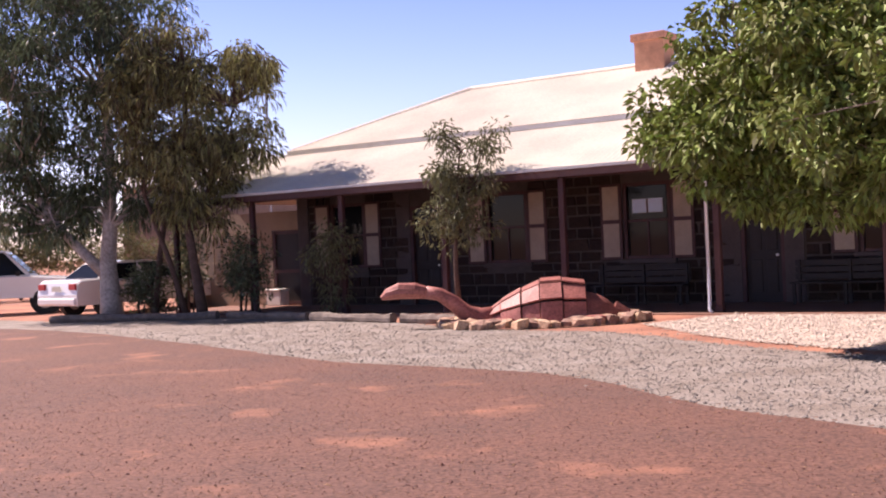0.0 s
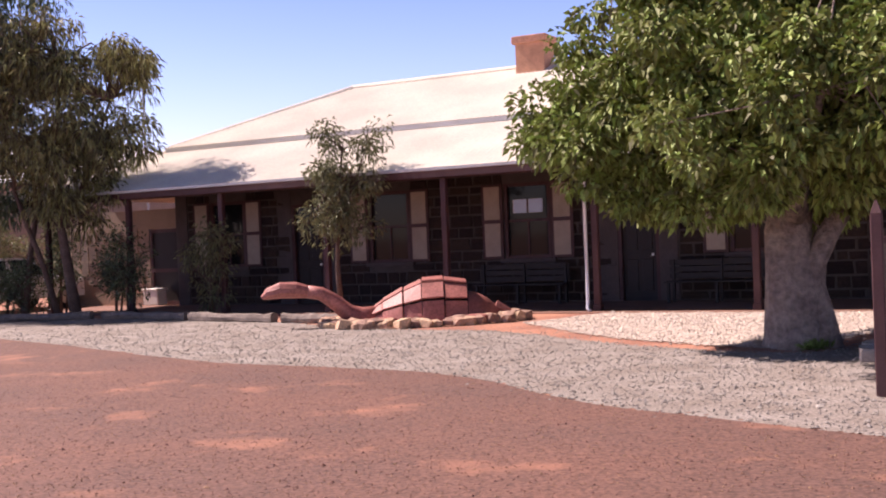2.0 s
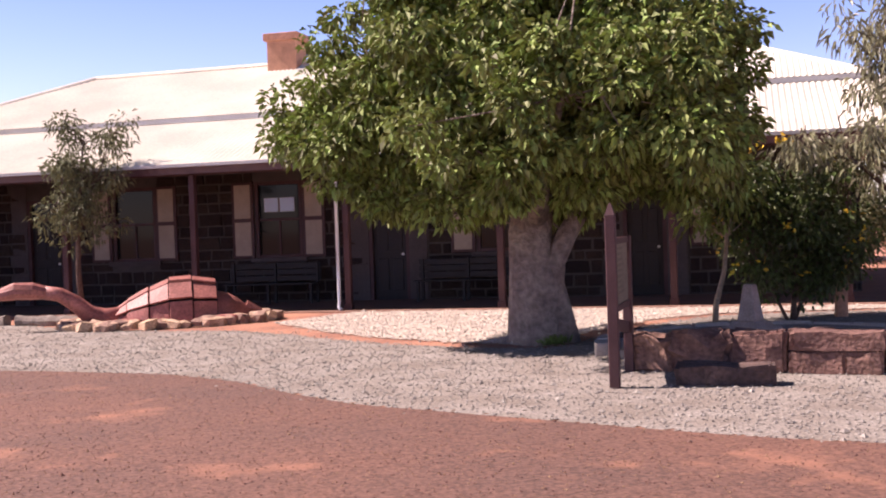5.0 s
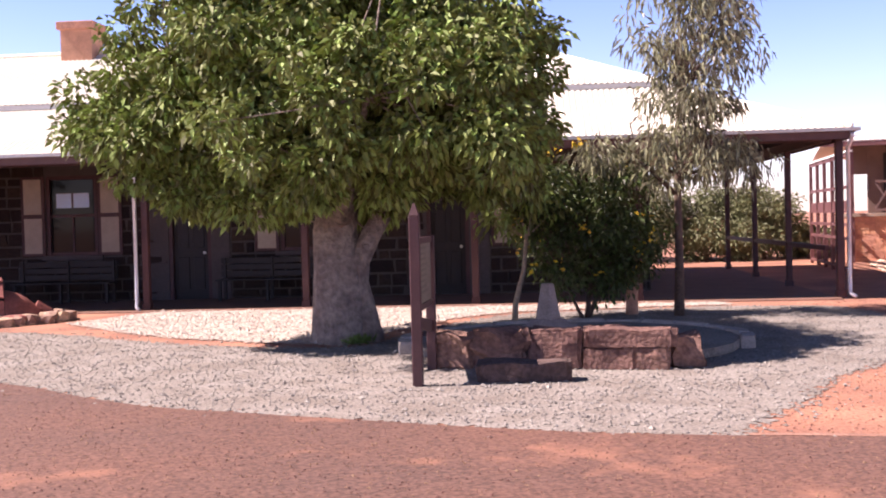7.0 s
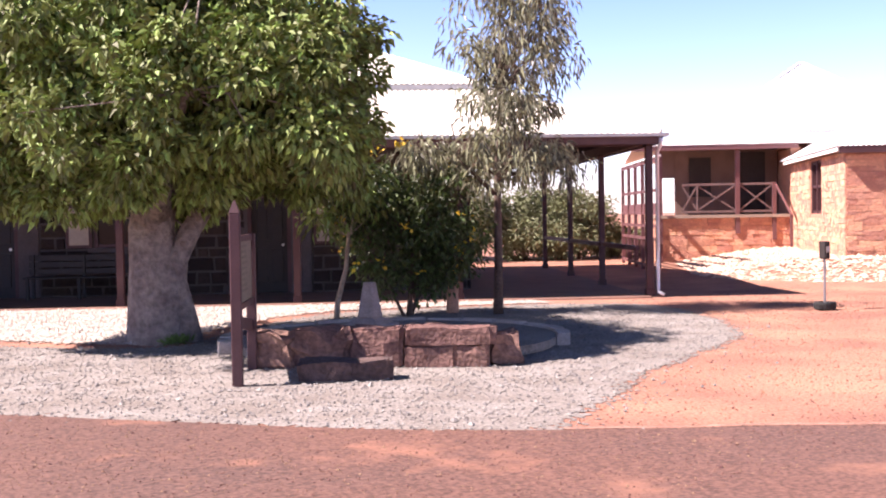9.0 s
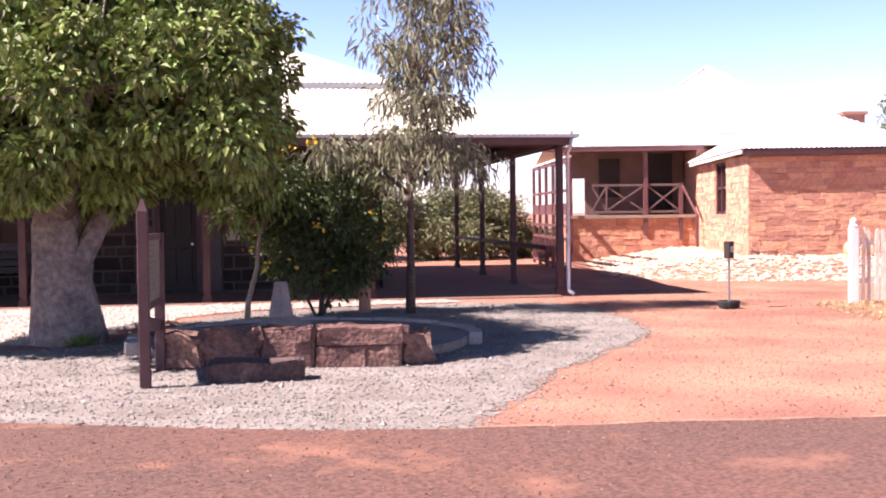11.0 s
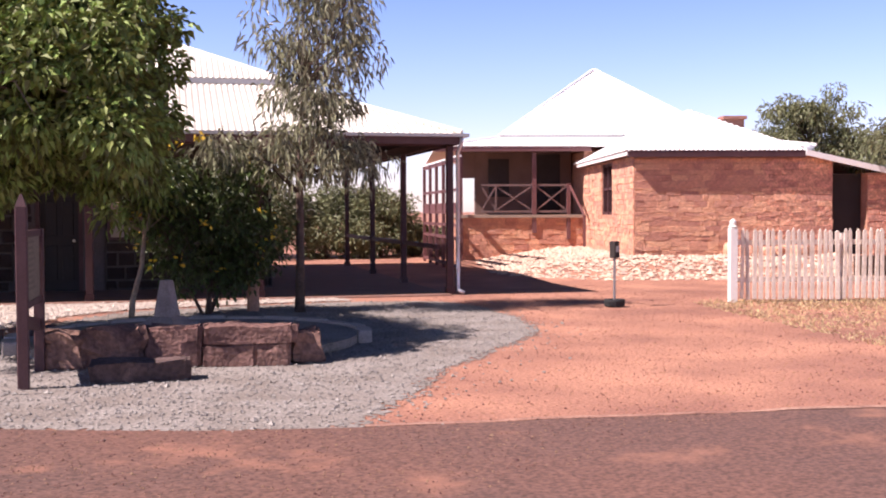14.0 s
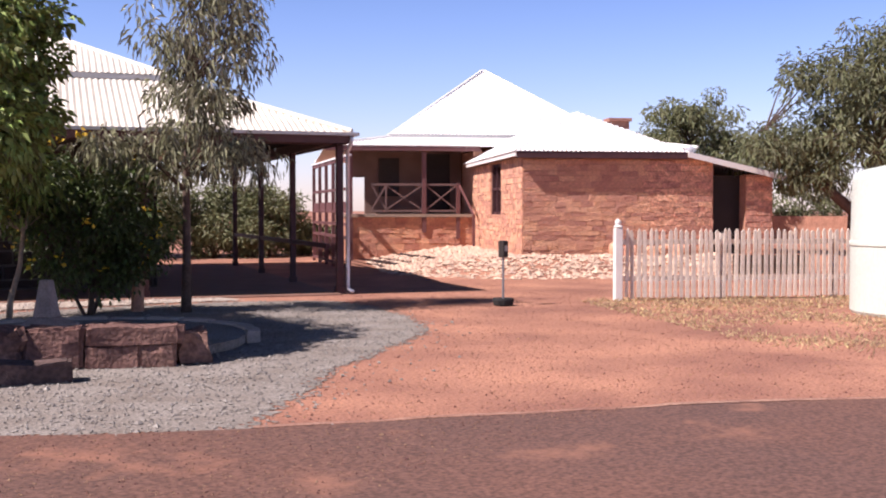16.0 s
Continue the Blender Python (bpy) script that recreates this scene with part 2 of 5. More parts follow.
def bar(bm, p, q, w, h=None, up=(0, 0, 1)):
    """A square bar from p to q."""
    p, q = Vector(p), Vector(q)
    h = h or w
    d = (q - p).normalized()
    s = d.cross(Vector(up))
    s = s.normalized() if s.length > 1e-4 else Vector((1, 0, 0))
    t = s.cross(d)
    c = [bm.verts.new(o + s * a * w / 2 + t * b * h / 2) for o in (p, q) for a, b in ((-1, -1), (1, -1), (1, 1), (-1, 1))]
    for f in ((0, 1, 2, 3), (7, 6, 5, 4), (0, 4, 5, 1), (1, 5, 6, 2), (2, 6, 7, 3), (3, 7, 4, 0)):
        bm.faces.new([c[i] for i in f])
    return bm


def tube(bm, pts, radii, seg=10, wob=0.0, cap=True):
    pts = [Vector(p) for p in pts]
    rings = []
    for i, p in enumerate(pts):
        d = (pts[min(i + 1, len(pts) - 1)] - pts[max(i - 1, 0)]).normalized()
        s = d.cross(Vector((0.31, 0.95, 0.05))).normalized()
        t = d.cross(s)
        ring = []
        for k in range(seg):
            a = 2 * math.pi * k / seg
            r = radii[i] * (1 + wob * noise.noise(Vector((math.cos(a) * 1.7 + p.x, math.sin(a) * 1.7 + p.y, p.z * 1.3))))
            ring.append(bm.verts.new(p + (s * math.cos(a) + t * math.sin(a)) * r))
        rings.append(ring)
    for a, b in zip(rings, rings[1:]):
        for k in range(seg):
            bm.faces.new((a[k], a[(k + 1) % seg], b[(k + 1) % seg], b[k]))
    if cap:
        bm.faces.new(rings[0][::-1])
        bm.faces.new(rings[-1])
    return bm


def lathe(bm, profile, seg=24):
    rings = []
    for r, z in profile:
        rings.append([bm.verts.new((r * math.cos(2 * math.pi * k / seg), r * math.sin(2 * math.pi * k / seg), z)) for k in range(seg)])
    for a, b in zip(rings, rings[1:]):
        for k in range(seg):
            bm.faces.new((a[k], a[(k + 1) % seg], b[(k + 1) % seg], b[k]))
    bm.faces.new(rings[0][::-1])
    bm.faces.new(rings[-1])
    return bm


def poly(bm, pts, thick=None):
    """A flat polygon, or a slab if thick (a vector) is given."""
    a = [bm.verts.new(p) for p in pts]
    bm.faces.new(a)
    if thick is not None:
        t = Vector(thick)
        b = [bm.verts.new(Vector(p) + t) for p in pts]
        bm.faces.new(b[::-1])
        for i in range(len(a)):
            j = (i + 1) % len(a)
            bm.faces.new((a[i], b[i], b[j], a[j]))
    return bm


def rock_mesh(rng, sx, sy, sz, rough=0.25, sub=2):
    bm = bmesh.new()
    bmesh.ops.create_icosphere(bm, subdivisions=sub, radius=0.5)
    o = Vector((rng.uniform(0, 50), rng.uniform(0, 50), rng.uniform(0, 50)))
    for v in bm.verts:
        c = v.co.copy()
        c = Vector([math.copysign(abs(a * 2) ** 0.6, a) * 0.5 for a in c])
        c *= 1 + rough * noise.noise(c * 2.6 + o) + rough * 0.5 * noise.noise(c * 6 + o)
        v.co = Vector((c.x * sx, c.y * sy, c.z * sz))
    return mesh_of(bm)


def leaves_mesh(pts, dirs, length, width, rng, droop=0.0, material=None, face=None):
    """Many small folded leaves at pts, pointing along dirs; face: the way their upper sides turn."""
    n = len(pts)
    pts, dirs = np.asarray(pts, float), np.asarray(dirs, float)
    dirs = dirs / (np.linalg.norm(dirs, axis=1, keepdims=True) + 1e-9)
    up = rng.normal(size=(n, 3)) if face is None else np.asarray(face) + rng.normal(size=(n, 3)) * 0.45
    side = np.cross(dirs, up)
    side /= np.linalg.norm(side, axis=1, keepdims=True) + 1e-9
    nor = np.cross(side, dirs)
    L = length * rng.uniform(0.65, 1.3, (n, 1))
    W = width * rng.uniform(0.7, 1.25, (n, 1))
    v = np.empty((n, 4, 3))
    v[:, 0] = pts
    v[:, 1] = pts + dirs * L * 0.45 + side * W * 0.5 + nor * W * 0.2
    v[:, 2] = pts + dirs * L - np.array([0, 0, 1]) * L * droop
    v[:, 3] = pts + dirs * L * 0.45 - side * W * 0.5 + nor * W * 0.2
    f = np.arange(n * 4).reshape(n, 4)
    tri = np.concatenate([f[:, [0, 1, 2]], f[:, [0, 2, 3]]])
    me = bpy.data.meshes.new("leaves")
    me.from_pydata(v.reshape(-1, 3).tolist(), [], tri.tolist())
    me.materials.append(M[material])
    return me


def scatter_ground(pts, size, rng, material, flat=0.6):
    """Many small stones as one mesh: squashed octahedra."""
    n = len(pts)
    base = np.array([(1, 0, 0), (0, 1, 0), (-1, 0, 0), (0, -1, 0), (0, 0, 1), (0, 0, -0.6)], float)
    s = size * rng.lognormal(0, 0.35, (n, 1, 1))
    v = base[None] * s * rng.uniform(0.6, 1.3, (n, 6, 1)) * np.array([1, 1, flat])
    a = rng.uniform(0, 6.28, n)
    c, sn = np.cos(a)[:, None], np.sin(a)[:, None]
    x, y = v[:, :, 0] * c - v[:, :, 1] * sn, v[:, :, 0] * sn + v[:, :, 1] * c
    v = np.stack([x, y, v[:, :, 2]], 2) + np.asarray(pts)[:, None, :]
    f = np.array([(0, 1, 4), (1, 2, 4), (2, 3, 4), (3, 0, 4), (1, 0, 5), (2, 1, 5), (3, 2, 5), (0, 3, 5)])
    tri = (f[None] + (np.arange(n) * 6)[:, None, None]).reshape(-1, 3)
    me = bpy.data.meshes.new("stones")
    me.from_pydata(v.reshape(-1, 3).tolist(), [], tri.tolist())
    me.materials.append(M[material])
    return me


def inside(poly2, x, y):
    """Which of the points lie in a polygon."""
    x, y = np.asarray(x), np.asarray(y)
    r = np.zeros(x.shape, bool)
    n = len(poly2)
    for i in range(n):
        (x0, y0), (x1, y1) = poly2[i], poly2[(i + 1) % n]
        c = ((y0 > y) != (y1 > y)) & (x < (x1 - x0) * (y - y0) / (y1 - y0 + 1e-12) + x0)
        r ^= c
    return r


def smooth_line(pts, step=0.4):
    """A rounded line through the points."""
    pts = [np.array(p, float) for p in pts]
    out = []
    for i in range(len(pts) - 1):
        p0, p1, p2, p3 = pts[max(i - 1, 0)], pts[i], pts[i + 1], pts[min(i + 2, len(pts) - 1)]
        k = max(2, int(np.linalg.norm(p2 - p1) / step))
        for j in range(k):
            t = j / k
            out.append(0.5 * (2 * p1 + (p2 - p0) * t + (2 * p0 - 5 * p1 + 4 * p2 - p3) * t * t + (3 * p1 - p0 - 3 * p2 + p3) * t ** 3))
    out.append(pts[-1])
    return [tuple(p) for p in out]


def ragged(line, amp=0.12, seed=0.0):
    return [(x + amp * noise.noise(Vector((x * 1.3, y * 1.3, seed))) + amp * 0.5 * noise.noise(Vector((x * 5, y * 5, seed))),
             y + amp * noise.noise(Vector((x * 1.3, y * 1.3, seed + 7))) + amp * 0.5 * noise.noise(Vector((x * 5, y * 5, seed + 7)))) for x, y in line]


def sheet(name, outline, z, material, label, category):
    """A patch of ground cover, just above what it lies on."""
    bm = bmesh.new()
    vs = [bm.verts.new((x, y, z)) for x, y in outline]
    bm.faces.new(vs)
    bmesh.ops.triangulate(bm, faces=bm.faces[:])
    ob = part(name, bm, material)
    return tagged(ob, label, category, kind="structure")


def resample(line, n):
    line = np.array(line, float)
    d = np.concatenate([[0], np.cumsum(np.hypot(*np.diff(line, axis=0).T))])
    s = np.linspace(0, d[-1], n)
    return np.stack([np.interp(s, d, line[:, 0]), np.interp(s, d, line[:, 1])], 1)


def patch(name, outline, z, material, label, category, cell=0.045, fray=0.07):
    """Ground cover laid in small cells inside an outline."""
    o = np.array(outline)
    gx = np.arange(o[:, 0].min(), o[:, 0].max(), cell)
    gy = np.arange(o[:, 1].min(), o[:, 1].max(), cell)
    X, Y = np.meshgrid(gx, gy)
    rng = np.random.default_rng(33)
    k = inside(outline, X + cell / 2 + rng.normal(size=X.shape) * fray, Y + cell / 2 + rng.normal(size=X.shape) * fray)
    w = len(gx) + 1
    j, i = np.nonzero(k)
    f = np.stack([j * w + i, j * w + i + 1, (j + 1) * w + i + 1, (j + 1) * w + i], 1)
    used, inv = np.unique(f, return_inverse=True)
    v = np.stack([gx[0] + (used % w) * cell, gy[0] + (used // w) * cell, np.full(len(used), z)], 1)
    me = bpy.data.meshes.new(name)
    me.from_pydata(v.tolist(), [], inv.reshape(-1, 4).tolist())
    me.materials.append(M[material])
    return tagged(new(name, me), label, category, kind="structure")


def strip(name, line_a, line_b, z, material, label, category, n=260, rows=6):
    """A sheet of ground cover between two lines."""
    a, b = resample(line_a, n), resample(line_b, n)
    vs = [(*(a[i] + (b[i] - a[i]) * j / rows), z) for j in range(rows + 1) for i in range(n)]
    fs = [(j * n + i, j * n + i + 1, (j + 1) * n + i + 1, (j + 1) * n + i) for j in range(rows) for i in range(n - 1)]
    me = bpy.data.meshes.new(name)
    me.from_pydata(vs, [], fs)
    me.materials.append(M[material])
    return tagged(new(name, me), label, category, kind="structure")

# ---- ground ----
HUT = Vector((24.2, 15.06, 0))
HUT_X, HUT_Y = Vector((0.694, -0.72, 0)), Vector((0.72, 0.694, 0))     # along its front, and inwards
HUT_Z = 0.42


def rise(x, y):
    """The height of the ground: level, with a bank round the hut."""
    d = Vector((x, y, 0)) - HUT
    a, b = d.dot(HUT_X), d.dot(HUT_Y)
    out = math.hypot(max(-a, 0, a - 12), max(-b, 0, b - 30))
    k = min(max(1 - (out - 0.3) / 4.2, 0), 1)
    return (HUT_Z + 0.04) * k * k * (3 - 2 * k)


def ground():
    ax = [-3000, -1200, -500, -250, -120, -80] + [float(i) for i in range(-60, 76)] + [90, 120, 250, 500, 1200, 3000]
    ay = [-3000, -1200, -500, -250, -120, -60] + [float(i) for i in range(-30, 91)] + [110, 150, 250, 500, 1200, 3000]
    vs = [(x, y, rise(x, y) if 10 < x < 60 and -10 < y < 60 else 0.0) for y in ay for x in ax]
    w = len(ax)
    fs = [(j * w + i, j * w + i + 1, (j + 1) * w + i + 1, (j + 1) * w + i) for j in range(len(ay) - 1) for i in range(w - 1)]
    me = bpy.data.meshes.new("ground")
    me.from_pydata(vs, [], fs)
    me.materials.append(M["earth"])
    me.polygons.foreach_set("use_smooth", [True] * len(me.polygons))
    return tagged(new("ground", me), "dry red earth, bare and dusty, with a low bank", "ground", kind="structure")


ground()
ROAD_EDGE = smooth_line([(-40, 46), (-20, 33), (-10.2, 26.4), (-5.2, 20.6), (-1.9, 15.9), (0.2, 14.0), (1.4, 12.7), (2.4, 10.0), (3.4, 8.6), (3.95, 7.75), (5.05, 6.45),
                         (6.8, 5.0), (8.4, 3.75), (9.6, 2.6), (14, -2.5), (30, -14), (60, -24)])
ROAD_EDGE = ragged(ROAD_EDGE, 0.09, 2.0)
ROAD_POLY = ROAD_EDGE + [(60, -60), (-60, -60), (-60, 50)]
strip("road", ROAD_EDGE, [(-60, 40), (-40, 10), (-12, -4), (-4, -10), (10, -40), (50, -60)], 0.012, "road", "dark red-brown worn asphalt road with dusty patches", "road")
DUST = [p for p in ROAD_EDGE if 5.4 < p[0] < 16]
strip("edge_dust", DUST, [(x + .05 + .05 * noise.noise(Vector((x * 3, y * 3, 1))), y + .06 + .06 * noise.noise(Vector((x * 3, y * 3, 7)))) for x, y in DUST], 0.017, "dust", "thin ridge of pale swept dust along the asphalt edge", "dust", n=160, rows=2)
GRAVEL_OUT = [p for p in ROAD_EDGE if -16 < p[0] < 6.0]
GRAVEL_IN = ragged(smooth_line([(-15, 33.5), (-10.0, 28.9), (-5.6, 27.3), (-3.1, 25.0), (-1.1, 23.0), (0.1, 21.2), (1.2, 19.7), (2.6, 18.6), (3.3, 17.2), (4.4, 14.6), (6.0, 13.1), (7.6, 14.4), (10.0, 15.6), (12.4, 14.9), (14.6, 13.4), (14.3, 12.0), (13.2, 10.3), (11.6, 8.7),
                                (9.6, 7.9), (7.4, 6.85), (5.9, 6.0)]), 0.14, 5.0)
GRAVEL = GRAVEL_OUT + GRAVEL_IN[::-1]
patch("gravel_verge", GRAVEL, 0.006, "gravel", "loose grey gravel verge between road and garden beds", "gravel")
PALE_OUT = ragged(smooth_line([(3.5, 19.6), (3.75, 17.9), (4.2, 16.1), (5.0, 14.5), (6.0, 13.3), (7.2, 14.5), (9.6, 15.9), (12.2, 15.2), (13.8, 14.4)]), 0.1, 9.0)
PALE_IN = [(5.3, 20.95), (6.8, 19.95), (8.0, 19.15), (10.0, 17.8), (12.0, 16.4), (13.9, 15.1)]
PALE = PALE_OUT + PALE_IN[::-1]
patch("pale_gravel_bed", PALE, 0.018, "pale", "pale crushed gravel bed in front of the verandah", "gravel")


def loose_stones():
    rng = np.random.default_rng(4)
    x, y = rng.uniform(-9, 14, 130000), rng.uniform(5.5, 28, 130000)
    k = inside(GRAVEL, x, y)
    keep = k & (rng.random(len(x)) < np.clip(1.3 - np.hypot(x, y) / 22, 0.1, 1))
    near = np.where(rng.random(keep.sum()) < .45, .02, .42)
    pts = np.stack([x[keep] + rng.normal(size=keep.sum()) * near, y[keep] + rng.normal(size=keep.sum()) * near, np.full(keep.sum(), 0.012)], 1)
    spill = inside(ROAD_POLY, pts[:, 0], pts[:, 1]) & (rng.random(len(pts)) < .93)
    pts = pts[~spill]
    tagged(new("gravel_stones", scatter_ground(pts, 0.014, rng, "pebble")), "loose grey and tan gravel stones on the verge", "gravel", kind="stuff")
    x, y = rng.uniform(3.5, 20, 34000), rng.uniform(2, 14, 34000)
    k = ~inside(GRAVEL, x, y) & ~inside(PALE, x, y) & ~inside(ROAD_POLY, x, y)
    pts = np.stack([x[k], y[k], np.full(k.sum(), 0.004)], 1)
    x, y = rng.uniform(-9, 9, 70000), rng.uniform(4.0, 17, 70000)
    k = inside(ROAD_POLY, x, y) & (rng.random(len(x)) < np.clip(1.35 - np.hypot(x, y) / 15, .08, 1))
    pts2 = np.stack([x[k], y[k], np.full(k.sum(), 0.014)], 1)
    xp, yp = rng.uniform(3.4, 14, 16000), rng.uniform(13, 21, 16000)
    kp = inside(PALE, xp, yp)
    tagged(new("pale_stones", scatter_ground(np.stack([xp[kp], yp[kp], np.full(kp.sum(), 0.022)], 1), 0.022, rng, "palepebble")), "pale crushed stones on the garden bed", "gravel", kind="stuff")
    tagged(new("road_grit", scatter_ground(pts2, 0.0065, rng, "grit")), "dark and tan grit lying on the asphalt", "grit", kind="stuff")
    tagged(new("earth_stones", scatter_ground(pts[:15000], 0.008, rng, "earthgrit")), "small stones scattered over the red earth", "stones", kind="stuff")


loose_stones()


# ---- stone building with verandah ----
A = pose(16.1, 14.1, 0, 0, 0, -34.3)          # local x: along the front, to the right; y: inwards
EAVE_Z, WALL_Y, BREAK_Z, RIDGE_Y, RIDGE_Z = 3.08, 2.8, 4.30, 6.5, 6.05
LEFT, RIGHT, BACK = -29.5, 0.12, 13.0          # eaves
WL, WR = -26.3, -3.2                          # main walls


def corrugated(pts_lo, pts_hi, pitch=0.12, amp=0.014, thick=0.012):
    """Iron sheet whose ribs run from the line pts_lo (2 points) to the line pts_hi (list of points along it)."""
    lo0, lo1 = Vector(pts_lo[0]), Vector(pts_lo[1])
    along = (lo1 - lo0).normalized()
    length = (lo1 - lo0).length
    hi = [((Vector(p) - lo0).dot(along), Vector(p)) for p in pts_hi]
    up_n = (hi[len(hi) // 2][1] - lo0)
    nrm = along.cross(up_n).normalized()
    if nrm.z < 0:
        nrm = -nrm
    bm = bmesh.new()
    n = int(length / pitch * 4)
    prev = None
    for i in range(n + 1):
        s = length * i / n
        p = lo0 + along * s
        q = None
        for (s0, a), (s1, b) in zip(hi, hi[1:]):
            if s0 - 1e-6 <= s <= s1 + 1e-6:
                q = a.lerp(b, (s - s0) / max(s1 - s0, 1e-6))
        if q is None:
            q = hi[0][1] if s < hi[0][0] else hi[-1][1]
        o = nrm * amp * math.sin(i * math.pi / 2)
        cur = [bm.verts.new(p + o), bm.verts.new(q + o), bm.verts.new(p + o - nrm * thick), bm.verts.new(q + o - nrm * thick)]
        if prev:
            bm.faces.new((prev[0], cur[0], cur[1], prev[1]))
            bm.faces.new((prev[2], prev[3], cur[3], cur[2]))
            bm.faces.new((prev[0], prev[2], cur[2], cur[0]))
        prev = cur
    return bm


def hip_roof(parent, x0, x1, y0, y1, z, inset, break_z, ridge_y, ridge_z, material):
    """A broken-back hip roof: low skirt over the verandah, steeper hip above. Sides alike."""
    xa, xb, ya, yb = x0 + inset, x1 - inset, y0 + inset, y1 - inset
    run = ridge_y - ya
    ra, rb = xa + run, xb - run
    lo = [((x0, y0, z), (x1, y0, z), (xa, ya, break_z), (xb, ya, break_z)), ((x1, y0, z), (x1, y1, z), (xb, ya, break_z), (xb, yb, break_z)),
          ((x1, y1, z), (x0, y1, z), (xb, yb, break_z), (xa, yb, break_z)), ((x0, y1, z), (x0, y0, z), (xa, yb, break_z), (xa, ya, break_z))]
    for a, b, c, d in lo:
        part("skirt_roof", corrugated((a, b), [a, c, d, b]), material, parent, "pale corrugated iron sheeting")
    k = 0.09                                   # the upper roof laps over the skirt with a small step
    hi = [((xa - .12, ya - .12, break_z + k), (xb + .12, ya - .12, break_z + k), [(ra, ridge_y, ridge_z), (rb, ridge_y, ridge_z)]),
          ((xb + .12, ya - .12, break_z + k), (xb + .12, yb + .12, break_z + k), [(rb, ridge_y, ridge_z)]),
          ((xb + .12, yb + .12, break_z + k), (xa - .12, yb + .12, break_z + k), [(rb, ridge_y, ridge_z), (ra, ridge_y, ridge_z)]),
          ((xa - .12, yb + .12, break_z + k), (xa - .12, ya - .12, break_z + k), [(ra, ridge_y, ridge_z)])]
    for a, b, top in hi:
        part("main_roof", corrugated((a, b), [a, *top, b]), material, parent, "pale corrugated iron sheeting")
    bm = bmesh.new()
    for p, q in [((ra, ridge_y, ridge_z), (rb, ridge_y, ridge_z))] + [((cx, cy, break_z + k), (rx, ridge_y, ridge_z)) for cx, cy, rx in ((xa, ya, ra), (xa, yb, ra), (xb, ya, rb), (xb, yb, rb))]:
        tube(bm, [Vector(p) + Vector((0, 0, .02)), Vector(q) + Vector((0, 0, .02))], [0.06, 0.06], 8)
    part("ridge_capping", bm, material, parent)
    for cx, cy, ex, ey in ((xa, ya, x0, y0), (xa, yb, x0, y1), (xb, ya, x1, y0), (xb, yb, x1, y1)):
        part("hip_capping", tube(bmesh.new(), [(cx, cy, break_z + .02), (ex, ey, z + .03)], [0.05, 0.05], 8), material, parent)
    bm = bmesh.new()
    bar(bm, (xa - .1, ya - .11, break_z + .02), (xb + .1, ya - .11, break_z + .02), 0.03, 0.1)
    part("flashing", bm, "gutter", parent, "grey flashing strip between the two roof slopes")


def gutter_run(parent, p, q):
    bm = bmesh.new()
    bar(bm, p, q, 0.09, 0.06)
    return part("gutter", bm, "gutter", parent, "grey metal gutter")


def window_opening(parent, xc, w, z0, z1, y, shutters, glass="glass", pane_light=False):
    """A sash window in its opening, and the open shutters beside it. shutters: -1, 1 or both."""
    fr = part("window", B(xc - w / 2, y + 0.06, z0, xc + w / 2, y + 0.09, z1), "glass", parent, "dark sash window")
    bm = bmesh.new()
    for a, b in ((xc - w / 2, xc - w / 2 + .07), (xc + w / 2 - .07, xc + w / 2)):
        box(bm, a, y - .02, z0, b, y + .1, z1)
    zm = (z0 + z1) / 2
    for a, b in ((z0, z0 + .07), (zm - .03, zm + .03), (z1 - .08, z1)):
        box(bm, xc - w / 2 + .07, y + .0, a, xc + w / 2 - .07, y + .1, b)
    box(bm, xc - .02, y + .03, z0 + .07, xc + .02, y + .1, zm - .03)
    part("frame", bm, "maroon", fr, "dark maroon window frame")
    part("sill", B(xc - w / 2 - .12, y - .09, z0 - .1, xc + w / 2 + .12, y + .05, z0, bevel=.01), "quoin", fr, "stone sill, its pale colour darkened for shade")
    if pane_light:
        part("blind", B(xc - .37, y + .02, 2.1, xc + .37, y + .055, 2.42), "blind", fr, "pale blue-white sign in the upper pane")
        part("blind_bar", B(xc - .02, y + .012, 2.1, xc + .02, y + .019, 2.42), "maroon", fr)
    for s in shutters:
        c = xc + s * (w / 2 + 0.3)
        sh = part("shutter", B(c - .27, y - .07, z0, c + .27, y - .03, z1, bevel=.005), "maroon", fr, "open shutter, maroon frame with cream panels")
        for a, b in ((z0 + .06, zm - .045), (zm + .045, z1 - .06)):
            part("shutter_panel", B(c - .2, y - .08, a, c + .2, y - .068, b), "cream", sh, "flat cream panel")


def door_unit(parent, x0, x1, y, top, label="dark panelled door in shade"):
    d = part("door", B(x0 + .08, y + .08, .03, x1 - .08, y + .13, top - .45), "door", parent, label)
    bm = bmesh.new()
    box(bm, x0, y - .02, .03, x0 + .08, y + .15, top)
    box(bm, x1 - .08, y - .02, .03, x1, y + .15, top)
    box(bm, x0 + .08, y - .02, top - .08, x1 - .08, y + .15, top)
    box(bm, x0 + .08, y - .01, top - .5, x1 - .08, y + .15, top - .43)
    part("door_frame", bm, "maroon", d, "maroon door frame")
    part("fanlight", B(x0 + .08, y + .08, top - .43, x1 - .08, y + .1, top - .08), "glass", d)
    xm = (x0 + x1) / 2
    for a, b in ((.25, .95), (1.15, 1.85)):
        for c, e in ((x0 + .18, xm - .05), (xm + .05, x1 - .18)):
            part("door_panel", B(c, y + .06, a, e, y + .085, b, bevel=.008), "door", d)
    part("door_knob", B(x1 - .2, y + .03, 1.02, x1 - .15, y + .085, 1.07), "chrome", d)


